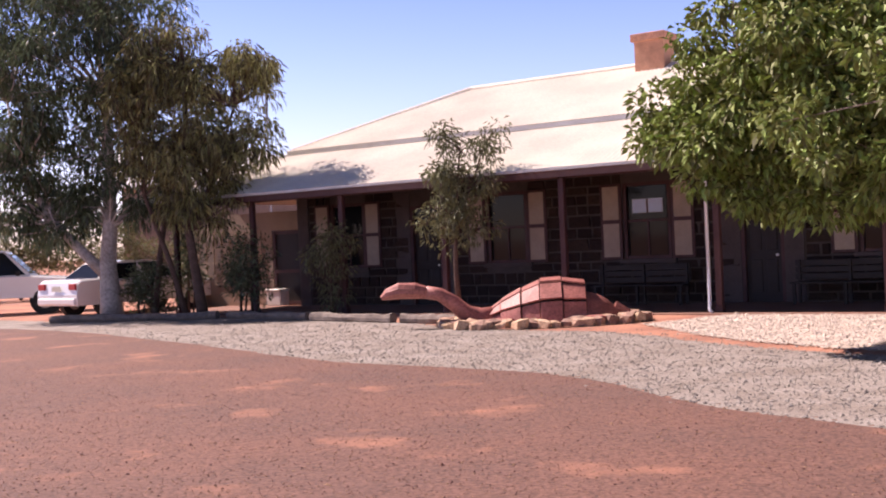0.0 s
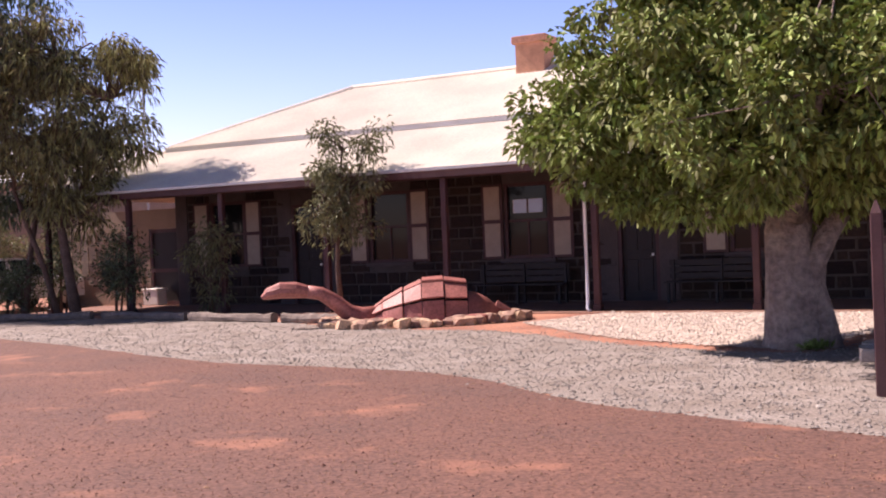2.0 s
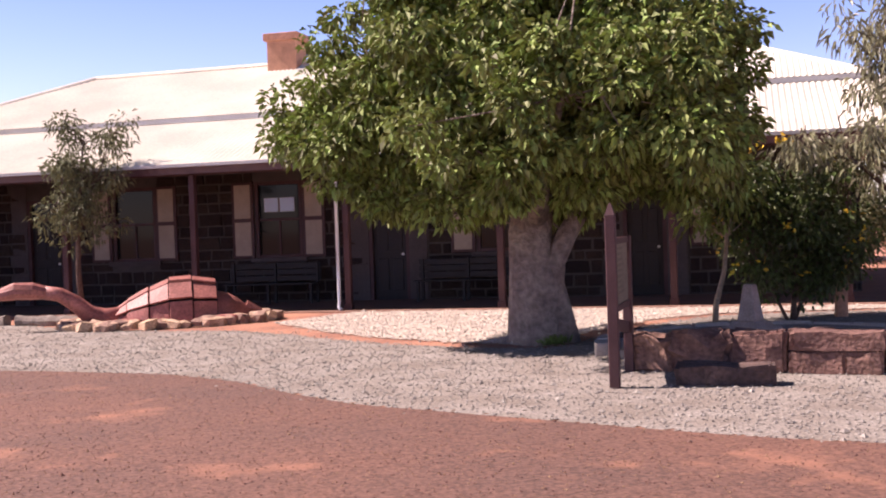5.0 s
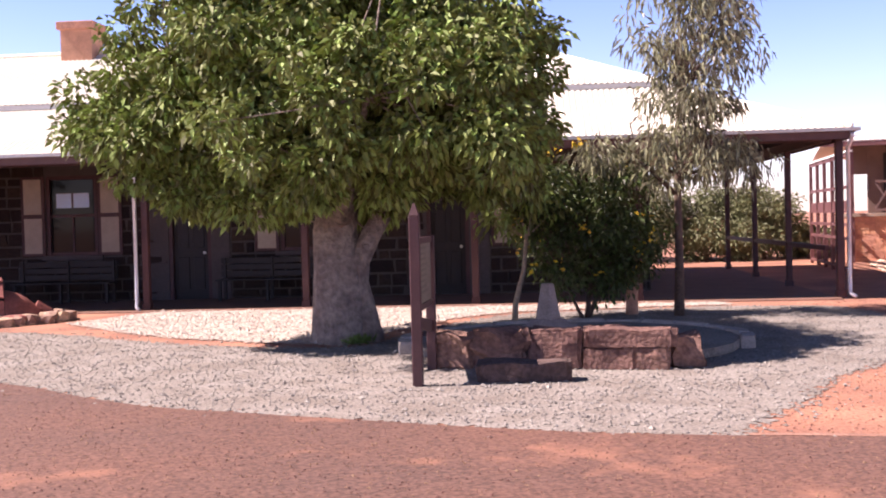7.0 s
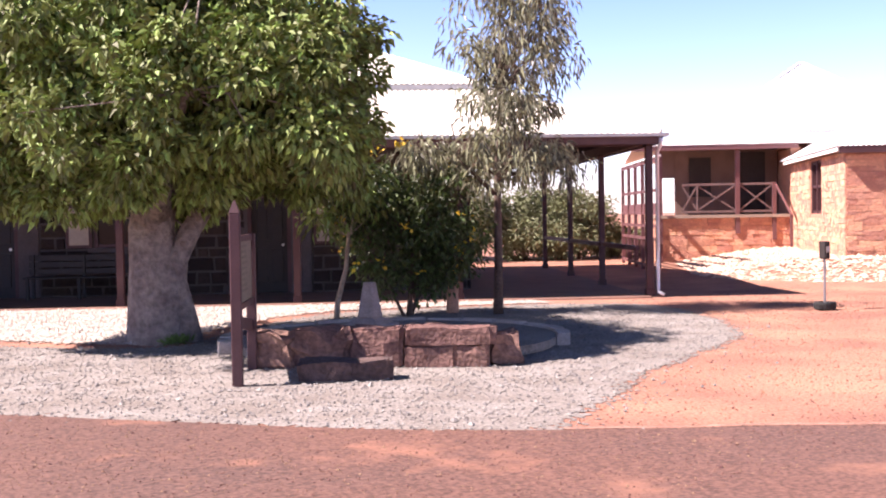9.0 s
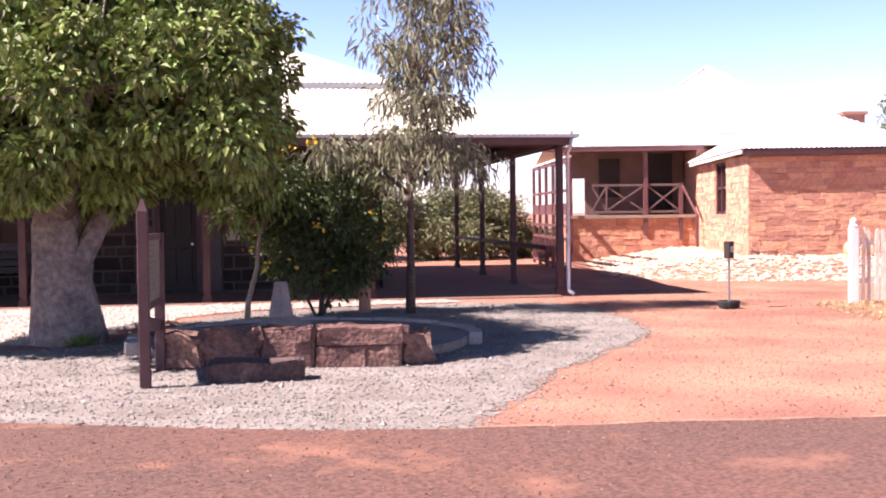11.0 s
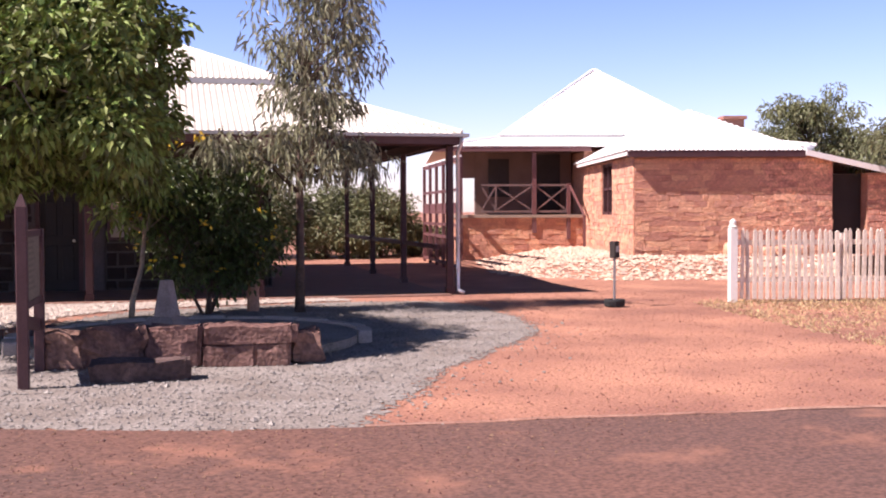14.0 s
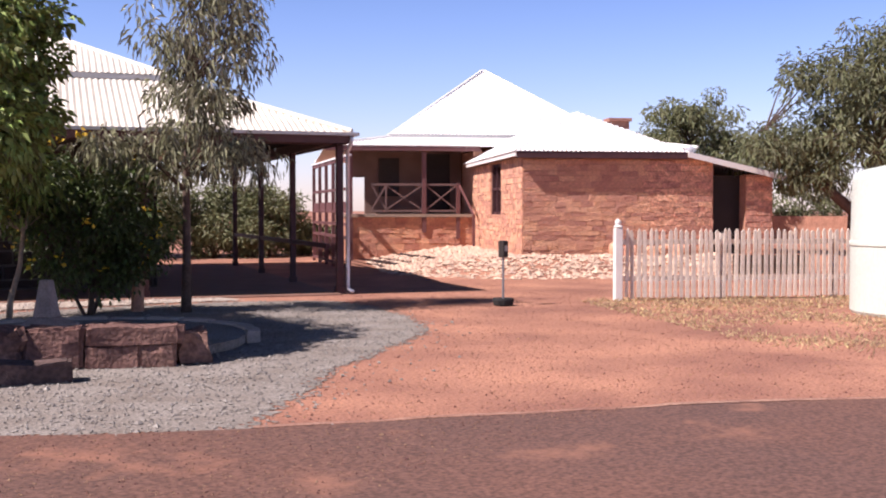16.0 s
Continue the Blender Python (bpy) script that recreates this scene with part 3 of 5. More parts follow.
# openings in the front wall: x from, to, z from, to
FRONT = [(-25.07, -23.92, 1.05, 2.8), (-22.4, -21.4, 0.03, 2.6), (-20.02, -18.88, 1.05, 2.8), (-16.31, -15.16, 1.05, 2.8), (-13.56, -12.62, 0.03, 2.6), (-11.07, -9.93, 1.05, 2.8), (-7.9, -7.0, 0.03, 2.6), (-5.95, -4.85, 1.05, 2.8)]


def stone_building():
    b = thing("stone_building", A, "long dark stone building with cream shutters and pale iron verandah roof", "building")
    # mortar core of the front wall, in pieces round its openings
    cuts = sorted({WL, WR, *[v for o in FRONT for v in o[:2]]})
    def section(*q):
        part("wall_section", B(*q), "mortar", b, "stone wall with paler mortar joints, colours lowered for verandah shade")
    for x0, x1 in zip(cuts, cuts[1:]):
        o = [q for q in FRONT if q[0] <= x0 and x1 <= q[1]]
        if not o:
            section(x0, WALL_Y, 0, x1, WALL_Y + .45, 4.2)
        else:
            if o[0][2] > .1:
                section(x0, WALL_Y, 0, x1, WALL_Y + .45, o[0][2])
            section(x0, WALL_Y, o[0][3], x1, WALL_Y + .45, 4.2)
    bm = bmesh.new()
    box(bm, WL, WALL_Y + .45, 0, WL + .45, 10.2, 4.2)
    box(bm, WR - .45, WALL_Y + .45, 0, WR, 10.2, 4.2)
    box(bm, WL + .45, 9.75, 0, WR - .45, 10.2, 4.2)
    part("side_wall", bm, "mortar", b)
    # dark sheet added behind the openings in place of a shaded interior
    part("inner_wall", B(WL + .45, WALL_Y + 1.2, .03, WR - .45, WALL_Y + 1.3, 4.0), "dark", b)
    # windows and doors
    window_opening(b, -24.5, 1.15, 1.05, 2.8, WALL_Y, (-1, 1))
    window_opening(b, -19.45, 1.14, 1.05, 2.8, WALL_Y, (-1, 1))
    window_opening(b, -15.73, 1.15, 1.05, 2.8, WALL_Y, (-1, 1), pane_light=True)
    window_opening(b, -10.5, 1.14, 1.05, 2.8, WALL_Y, (-1,))
    window_opening(b, -5.4, 1.1, 1.05, 2.8, WALL_Y, (-1,))
    for x0, x1 in ((-22.4, -21.4), (-13.56, -12.62), (-7.9, -7.0)):
        door_unit(b, x0, x1, WALL_Y, 2.6)
        for a, c in ((x0 - .42, x0), (x1, x1 + .42)):
            # surrounds and corner pier use render with the shade coloured in
            part("quoin", B(a, WALL_Y - .035, .03, c - .004, WALL_Y - .003, 2.95), "quoin", b, "smooth rendered surround, pink-grey darkened for verandah shade")
    part("end_pier", B(WL, WALL_Y - .035, .03, WL + .4, WALL_Y - .003, 3.3), "quoin", b, "smooth rendered corner, pale colour darkened for shade")
    # verandah
    part("verandah_slab", B(LEFT + .25, -.32, -.2, RIGHT - .2, WALL_Y, .035, bevel=.02), "concrete", b, "red-brown slab with a dusty edge")
    part("side_slab", B(WR, WALL_Y + .01, -.2, RIGHT - .2, BACK - .3, .033), "concrete", b)
    posts = [-28.2, -25.35, -22.4, -19.43, -16.4, -13.05, -9.93, -6.7, -3.68, -.05]
    for x in posts:
        p = part("post", B(x - .065, -.07, 0.03, x + .065, .06, EAVE_Z - .2, bevel=.012), "maroon", b, "square maroon verandah post")
        part("post_base", B(x - .085, -.09, .03, x + .085, .08, .16, bevel=.01), "maroon", p)
    for y in (3.3, 7.1, 11.2):
        p = part("post", B(-.32, y - .06, 0.03, -.2, y + .06, EAVE_Z - .2, bevel=.012), "maroon", b)
        part("post_base", B(-.34, y - .08, .03, -.18, y + .08, .16, bevel=.01), "maroon", p)
    for y0, y1 in zip((0, 3.3, 7.1), (3.3, 7.1, 11.2)):
        part("hand_rail", B(-.3, y0 + .06, .88, -.22, y1 - .06, .97), "maroon", b, "maroon rail between the side posts")
    part("front_beam", B(LEFT + .3, -.05, EAVE_Z - .22, RIGHT - .3, .05, EAVE_Z - .03), "maroon", b)
    part("side_beam", B(-.3, .06, EAVE_Z - .22, -.2, BACK - .4, EAVE_Z - .03), "maroon", b)
    part("fascia", B(LEFT + .02, -.3, EAVE_Z - .2, RIGHT - .02, -.27, EAVE_Z - .02), "maroon", b, "dark maroon fascia board")
    part("side_fascia", B(RIGHT - .05, -.27, EAVE_Z - .2, RIGHT - .02, BACK, EAVE_Z - .02), "maroon", b)
    # rafters and linings have the under-roof shade in their colour
    bm = bmesh.new()
    for i in range(28):
        x = LEFT + .8 + i * (RIGHT - LEFT - 1.6) / 27
        k = 1 if x < WR else max(.15, 1 - (x - WR) / 3.3)
        bar(bm, (x, -.2, EAVE_Z - .05), (x, -.2 + 3.0 * k, EAVE_Z - .05 + 1.15 * k), .06, .1)
    part("rafters", bm, "soffit", b, "verandah rafters with shade put into their dark colour")
    part("front_lining", poly(bmesh.new(), [(LEFT + .4, -.12, EAVE_Z - .01), (RIGHT - .4, -.12, EAVE_Z - .01), (WR + .1, WALL_Y, BREAK_Z - .14), (WL - .1, WALL_Y, BREAK_Z - .14)], (0, 0, -.02)), "soffit", b, "board lining under the verandah roof, coloured dark as shade")
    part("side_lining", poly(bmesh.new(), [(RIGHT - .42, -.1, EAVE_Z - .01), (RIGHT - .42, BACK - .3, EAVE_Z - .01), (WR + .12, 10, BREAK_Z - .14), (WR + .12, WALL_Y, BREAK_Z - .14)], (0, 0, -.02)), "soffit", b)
    hip_roof(b, LEFT, RIGHT, -.3, BACK, EAVE_Z, 3.1, BREAK_Z, RIDGE_Y, RIDGE_Z, "roof")
    gutter_run(b, (LEFT, -.37, EAVE_Z - .03), (RIGHT + .12, -.37, EAVE_Z - .03))
    gutter_run(b, (RIGHT + .07, -.3, EAVE_Z - .032), (RIGHT + .07, BACK, EAVE_Z - .032))
    for x, y in ((-13.2, -.16), (.1, -.06)):
        bm = bmesh.new()
        tube(bm, [(x, -.37, EAVE_Z - .08), (x, -.33, EAVE_Z - .2), (x, y, EAVE_Z - .34), (x, y, .2), (x, y - .03, .1), (x + .08, y - .12, .05)], [.036] * 6, 10)
        part("downpipe", bm, "pipe", b, "pale galvanised downpipe", smooth=True)
    # chimney
    c = part("chimney", B(-17.3, 6.0, 5.4, -16.5, 6.7, 6.6), "brick", b, "square pinkish brick chimney with a projecting cap")
    part("chimney_cap", B(-17.38, 5.92, 6.6, -16.42, 6.78, 6.8, bevel=.02), "brick", c)
    return b


house = stone_building()


def benches():
    b = thing("verandah_bench", A @ pose(-11.2, 2.25, .035), "dark slatted timber bench against the stone wall", "bench", "verandah benches")
    for i in range(4):
        part("seat_slat", B(-1.1, -.3 + i * .11, .42, 1.1, -.2 + i * .11, .45), "door", b)
    for i in range(3):
        part("back_slat", B(-1.1, .16, .5 + i * .14, 1.1, .19, .61 + i * .14), "door", b)
    for x in (-1.05, -.03, .99):
        for y in (-.28, .12):
            part("leg", B(x, y, 0, x + .06, y + .06, .42 if y < 0 else .9), "door", b)
    for x, y in ((-15.7, 2.25),):
        copy_thing(b, A @ pose(x, y, .035))


benches()


def annexe():
    """The pale room at the far end of the verandah, with a dark gate."""
    a = thing("annexe", A @ pose(-31.2, 3.4, 0), "small cream annexe with a dark maroon screen door", "building")
    part("wall", B(0, 0, 0, 3.3, .2, 2.75), "creamwall", a)
    part("side_wall", B(0, .2, 0, .2, 5, 2.75), "creamwall", a)
    part("wall_return", B(4.7, -.1, 0, 4.88, .2, 2.9), "creamwall", a)
    part("over_door", B(3.3, 0, 2.2, 4.7, .2, 2.75), "creamwall", a)
    d = part("screen_door", B(3.36, .02, .03, 4.64, .08, 2.18), "door", a, "dark maroon screen door")
    for x in (3.36, 4.56):
        part("stile", B(x, -.02, .03, x + .08, .015, 2.18), "maroon", d)
    for z in (.03, .95, 2.08):
        part("rail", B(3.44, -.02, z, 4.56, .015, z + .1), "maroon", d)
    bm = bmesh.new()
    for i in range(9):
        box(bm, .2 + i * .33, -.03, .9, .24 + i * .33, -.004, 2.2)
    for z in (.9, 1.3, 1.75, 2.2):
        box(bm, .18, -.05, z, 2.9, -.032, z + .04)
    part("window_grille", bm, "palebark", a, "pale timber grille")
    bx = thing("white_box", A @ pose(-27.4, 3.0, .035), "white plastic crate beside the screen door", "crate")
    part("crate_body", B(-.28, -.2, 0, .28, .2, .42, bevel=.03), "postwhite", bx)
    part("crate_lid", B(-.3, -.22, .42, .3, .22, .47, bevel=.015), "postwhite", bx)


annexe()

# ---- trees ----
def clump_leaves(rng, centres, radii, per, length, width, droop, down=0.5, material="gumleaf"):
    pts, dirs, face = [], [], []
    for c, r in zip(centres, radii):
        k = max(4, int(per * (r / 0.5) ** 2))
        d = rng.normal(size=(k, 3))
        d /= np.linalg.norm(d, axis=1, keepdims=True)
        p = np.asarray(c) + d * r * rng.uniform(0.2, 1.0, (k, 1)) ** 0.5 * np.array([1, 1, 0.7])
        pts.append(p)
        dirs.append(d * 0.8 + rng.normal(size=(k, 3)) * 0.45 - np.array([0, 0, down]))
        face.append(d * 0.7 + np.array([0, 0, 0.6]))
    return leaves_mesh(np.concatenate(pts), np.concatenate(dirs), length, width, rng, droop, material, np.concatenate(face))


def crown_centres(rng, centre, rad, n, hollow=0.45, floor=None, wob=0.2):
    """Clump centres spread through an uneven ellipsoid, most of them near its skin."""
    out = []
    seed = float(rng.uniform(0, 90))
    while len(out) < n:
        d = rng.normal(size=3)
        d /= np.linalg.norm(d)
        k = 1 + wob * 2 * noise.noise(Vector((d[0] * 1.8, d[1] * 1.8, d[2] * 1.8 + seed)))
        p = np.array(centre) + d * np.array(rad) * k * rng.uniform(hollow, 1.0)
        if floor is None or p[2] > floor:
            out.append(p)
    return out


def branches(bm, rng, tops, centres, r0=0.03, every=1):
    """Thin bent branches from the nearest stem point to the clumps."""
    tops = [np.array(t) for t in tops]
    for c in centres[::every]:
        t = min(tops, key=lambda q: np.linalg.norm(q - c) + 2.0 * max(0, q[2] - c[2]))
        m = (t + c) / 2 + rng.normal(size=3) * 0.12 + np.array([0, 0, 0.1])
        tube(bm, [t, m, c], [r0, r0 * 0.6, r0 * 0.25], 5, cap=False)
    return bm


def tree(name, label, base, stems, crowns, bark, leaf, seed, per=60, length=0.14, width=0.035, droop=0.2, down=0.6, clump=(0.35, 0.6), br=0.03, every=1, category="tree", group="", seg=10, wob=0.1):
    """stems: lists of (x, y, z, radius) from the base. crowns: (centre, radii, clumps, floor) relative to the base."""
    rng = np.random.default_rng(seed)
    t = thing(name, pose(*base), label, category, group)
    tops = []
    for i, st in enumerate(stems):
        bm = tube(bmesh.new(), [s[:3] for s in st], [s[3] for s in st], seg, wob)
        part("trunk" if i == 0 else "limb", bm, bark, t, smooth=True)
        tops += [s[:3] for s in st[len(st) // 2:]]
    cs = []
    for c, r, n, fl in crowns:
        cs += crown_centres(rng, c, r, n, floor=fl)
    tagged(part("branching", branches(bmesh.new(), rng, tops, cs, br, every), bark, t), kind="stuff")
    part("crown", clump_leaves(rng, cs, rng.uniform(*clump, len(cs)), per, length, width, droop, down, leaf), leaf, t)
    return t


# boab in the pale gravel bed
boab = tree("boab_tree", "stout boab tree with swollen grey trunk and dense green crown", (6.1, 13.85, 0),
            [[(-.05, 0, -.05, .52), (-.05, 0, .12, .46), (-.06, 0, .5, .39), (-.09, 0, 1.0, .34), (-.1, .02, 1.5, .29), (-.06, 0, 1.9, .25), (0, 0, 2.4, .22), (-.1, 0, 3.2, .12), (-.1, 0, 4.3, .05)],
             [(.2, -.26, -.05, .24), (.17, -.23, .35, .19), (.1, -.2, .8, .16), (.14, -.2, 1.1, .16), (.32, -.24, 1.45, .14), (.72, -.3, 2.1, .12), (1.1, -.8, 2.8, .08), (1.3, -1.5, 3.4, .04)],
             [(-.1, -.1, 1.55, .17), (-.6, -.1, 2.15, .13), (-1.3, .1, 2.7, .07), (-2.0, .3, 3.0, .025)],
             [(0, .2, 1.6, .16), (.2, .5, 2.4, .1), (.3, .8, 3.1, .05)], [(-.1, -.25, 1.7, .14), (-.4, -1.1, 2.3, .1), (-.8, -2.6, 3.0, .05)]],
            [((-.4, .1, 3.35), (2.5, 2.7, 2.15), 275, 1.8), ((-.85, -1.2, 3.15), (2.0, 1.8, 1.5), 100, 1.85), ((-.15, -.1, 4.9), (2.0, 2.1, 1.1), 150, None), ((-2.7, 1.0, 3.1), (.8, .8, .5), 30, None), ((-2.45, .2, 3.0), (.75, .8, .75), 34, None),
             ((1.75, -1.0, 2.55), (.9, .9, .7), 40, None), ((.1, -.5, 2.2), (2.0, 2.0, .45), 46, 1.8), ((.15, -2.8, 2.85), (1.15, 1.2, .85), 56, 1.85), ((.45, -2.4, 3.5), (1.2, 1.2, 1.0), 74, 1.9), ((1.7, -.6, 3.5), (.7, .9, .7), 30, None)],
            "boab", "boableaf", 11, per=330, length=0.115, width=0.07, droop=0.25, down=0.3, clump=(0.22, 0.45), br=0.018, every=3, seg=20, wob=0.22)

tree("gum_tree", "tall river gum with white forked trunk and hanging grey-green leaves", (-8.95, 29.7, 0),
     [[(0, 0, -.05, .34), (-.02, 0, .6, .27), (-.05, 0, 1.4, .22), (.05, 0, 2.4, .19), (.1, .1, 4, .14), (0, .2, 6, .09), (-.2, .2, 8.2, .04)],
      [(-.05, 0, 1.1, .16), (-.7, .1, 1.75, .14), (-1.5, .2, 2.6, .11), (-2.4, .3, 4.2, .07), (-2.7, .4, 6, .03)], [(.1, .1, 3.2, .1), (.8, .2, 4.6, .07), (1.4, .2, 6.4, .03)]],
     [((-.6, .2, 7.0), (3.0, 2.2, 3.2), 240, 2.4), ((-2.6, .3, 4.3), (1.8, 1.4, 1.7), 52, 2.2), ((.3, .2, 3.4), (1.5, 1.2, 1.2), 26, 2.0), ((-1.4, .2, 2.9), (1.5, 1.0, .8), 26, 1.9)],
     "whitebark", "darkgum", 21, per=88, length=0.2, width=0.05, droop=0.3, down=0.9, clump=(0.3, 0.62), br=0.04, group="gums by the road")
tree("gum_tree", "multi-stemmed gum with olive drooping leaves beside the car park", (-6.2, 28.3, 0),
     [[(0, 0, -.05, .16), (-.1, 0, .8, .13), (-.3, .1, 2.2, .1), (-.35, .2, 4.2, .07), (-.2, .2, 6.4, .03)], [(-.5, .4, -.05, .09), (-.9, .5, 1.4, .07), (-1.5, .5, 3.2, .05), (-1.7, .5, 5, .03)],
      [(-1.5, 1.0, -.05, .09), (-1.3, 1.0, 1.6, .07), (-.9, .8, 3.4, .05)], [(-.3, .1, 2.2, .07), (.4, .2, 3.6, .05), (1.0, .2, 5.4, .03)]],
     [((-.6, .2, 5.2), (1.6, 1.5, 2.5), 150, 2.2), ((1.35, .3, 6.3), (.8, 1.0, .8), 30, None), ((.9, .2, 4.2), (1.0, 1.0, 1.2), 34, 2.2), ((.1, .1, 3.0), (1.3, 1.0, .9), 26, 1.9)],
     "bark", "gumleaf", 22, per=95, length=0.2, width=0.048, droop=0.35, down=1.0, clump=(0.28, 0.52), br=0.03, group="gums by the road")
tree("young_gum", "young pale-leaved gum growing beside the verandah", (.3, 23.9, 0),
     [[(0, 0, 0, .07), (-.05, 0, 1, .055), (0, 0, 2.2, .04), (.15, 0, 3.6, .02)], [(0, 0, 1.8, .03), (.35, 0, 2.8, .02), (.7, 0, 3.7, .01)]],
     [((.1, 0, 3.0), (.75, .7, .95), 46, 1.8), ((.75, 0, 3.7), (.4, .4, .4), 12, None), ((-.05, 0, 2.0), (.8, .6, .6), 30, 1.4), ((-.15, 0, 3.95), (.3, .3, .35), 8, None)],
     "bark", "dustleaf", 23, per=130, length=0.13, width=0.042, droop=0.2, down=0.5, clump=(0.2, 0.36), br=0.012)
tree("shrub", "thin dusty grey-green shrub against the verandah", (-2.75, 26.6, 0),
     [[(0, 0, 0, .05), (.02, 0, .8, .035), (.1, 0, 1.8, .015)], [(.05, 0, 0, .04), (.3, 0, .9, .025), (.45, 0, 1.7, .01)]],
     [((.1, 0, 1.6), (.65, .5, .75), 34, .5), ((.1, 0, .7), (.45, .4, .5), 12, .2)], "bark", "dustleaf", 24, per=110, length=0.13, width=0.04, droop=0.2, clump=(0.18, 0.34), br=0.01, category="shrub")
tree("slender_gum", "slender young gum with grey-green hanging leaves in the gravel", (11.7, 13.5, 0),
     [[(0, 0, -.02, .09), (.02, 0, .8, .07), (.02, 0, 2.2, .055), (.1, 0, 3.6, .035), (.15, 0, 5.6, .015)], [(.02, 0, 1.9, .04), (-.45, .4, 2.5, .02), (-.9, .8, 2.8, .01)]],
     [((.27, -.17, 4.25), (1.02, 1.0, 1.6), 74, 2.1), ((.22, -.1, 5.6), (.5, .5, .6), 12, None), ((.25, -.08, 2.6), (1.05, .9, .7), 34, 1.7), ((-.75, .6, 2.5), (.5, .5, .3), 12, None)],
     "bark", "greygum", 25, per=95, length=0.16, width=0.04, droop=0.35, down=1.0, clump=(0.26, 0.46), br=0.014)
tree("flowering_bush", "dense dark-green bush with small yellow flowers", (10.5, 14.3, 0),
     [[(0, 0, 0, .05), (.05, 0, .5, .04), (.1, 0, 1.2, .02)], [(.1, .1, 0, .04), (.4, 0, .7, .03)], [(-.1, 0, 0, .03), (-.4, .2, .8, .02)]],
     [((.05, 0, 1.4), (1.0, .95, 1.1), 150, .35), ((-.55, .4, 1.95), (.65, .6, .6), 36, None), ((.45, -.3, 1.25), (.85, .7, .75), 60, .4)], "bark", "bushleaf", 26, per=150, length=0.1, width=0.05, droop=0.2, down=0.4, clump=(0.22, 0.36), br=0.012, category="bush")


def bush_flowers():
    rng = np.random.default_rng(5)
    pts = []
    while len(pts) < 120:
        d = rng.normal(size=3)
        d /= np.linalg.norm(d)
        c = np.array((10.45, 14.35, 1.6)) + d * np.array((1.15, 1.1, 1.25))
        if c[2] > .7:
            pts += [c + rng.normal(size=3) * .05 for _ in range(4)]
    f = part("blossom", leaves_mesh(np.array(pts) - np.array((10.5, 14.3, 0)), rng.normal(size=(len(pts), 3)), .09, .07, rng, 0, "flower"), "flower", bpy.data.objects["flowering_bush"], "small bright yellow flowers")
    tagged(f, kind="stuff")


bush_flowers()
tree("sapling", "thin pale-stemmed sapling leaning beside the boab", (9.25, 14.5, 0),
     [[(0, 0, 0, .05), (.03, 0, .3, .045), (.16, -.05, .8, .035), (.2, -.08, 1.3, .03), (.1, -.05, 1.9, .02), (0, 0, 2.6, .01)]],
     [((.05, 0, 2.0), (.65, .65, .65), 30, 1.35)], "palebark", "boableaf", 27, per=80, length=0.14, width=0.07, droop=0.3, down=0.5, clump=(0.2, 0.35), br=0.012)
tree("broad_tree", "broad dark-leaved tree behind the picket fence", (30.3, 8.4, 0),
     [[(0, 0, 0, .3), (0, 0, 1.6, .25), (.3, -.4, 3, .15), (.5, -.6, 5, .06)], [(0, 0, 1.5, .16), (-1.0, 1.2, 2.8, .1), (-1.4, 2.0, 3.8, .04)]],
     [((0, -1.4, 4.3), (2.6, 2.7, 2.0), 170, 2.0), ((-.8, 1.4, 3.1), (1.5, 1.7, 1.1), 70, 1.8), ((1, -4.4, 4.7), (2.4, 2.6, 2.3), 110, 2.2), ((-.5, .1, 5.3), (1.5, 1.7, 1.2), 34, None), ((.2, -1.6, 6.2), (1.6, 2.0, .8), 30, None)],
     "bark", "dustleaf", 28, per=100, length=0.19, width=0.055, droop=0.2, down=0.5, clump=(0.35, 0.6), br=0.03, every=2)
tree("far_tree", "rounded grey-green tree behind the stone hut", (40.5, 17.6, 0),
     [[(0, 0, 0, .25), (0, 0, 2, .2), (.2, 0, 4.2, .08)]], [((0, 0, 4.2), (1.9, 1.9, 1.9), 90, None), ((.8, -1.4, 3.4), (1.3, 1.3, 1.2), 30, None)],
     "bark", "farleaf", 29, per=120, length=0.2, width=0.07, droop=0.2, clump=(0.35, 0.6), br=0.03, every=2)


def far_bushes():
    """Scrub far behind: seen under the trees and through the side verandah."""
    spots = [(-26, 44, 2.2, 3.6), (-22, 46, 2.4, 4.2), (-18, 47, 2.6, 4.6), (-14.5, 48, 2.2, 3.8), (-30, 42, 2.5, 3.8), (-11, 50, 2.0, 3.4), (26.6, 30.0, 1.4, 2.7), (28.6, 28.9, 1.0, 2.5), (31, 29.0, .6, .8), (25.4, 31.6, 1.5, 3.2),
             (33, 27.4, .7, .8), (27.6, 29.2, 1.4, 3.0), (28.1, 28.0, 1.2, 2.7), (30.2, 27.0, .7, .9), (27.0, 27.7, .9, 1.2), (29.4, 27.7, .8, 1.1), (25.9, 28.5, 1.0, 1.4), (31.6, 26.4, .6, .8), (24.0, 30.0, 1.6, 3.4), (-34, 40, 2.5, 4), (48, 9, 2.4, 3.6), (46, 15, 2.2, 3.4), (24.5, 33.5, 1.7, 3.4)]
    for i, (x, y, r, h) in enumerate(spots):
        tree("scrub_bush", "rounded grey-green scrub bush on red earth", (x, y, 0), [[(0, 0, 0, .08), (0, 0, h * .4, .05), (.1, 0, h * .7, .02)]],
             [((0, 0, h * .55), (r, r, h * .47), int(26 * r), .15)], "bark", "farleaf", 40 + i, per=100, length=0.19, width=0.07, droop=0.1, down=0.2, clump=(0.35, 0.6), br=0.02, every=3, category="bush", group="far scrub")


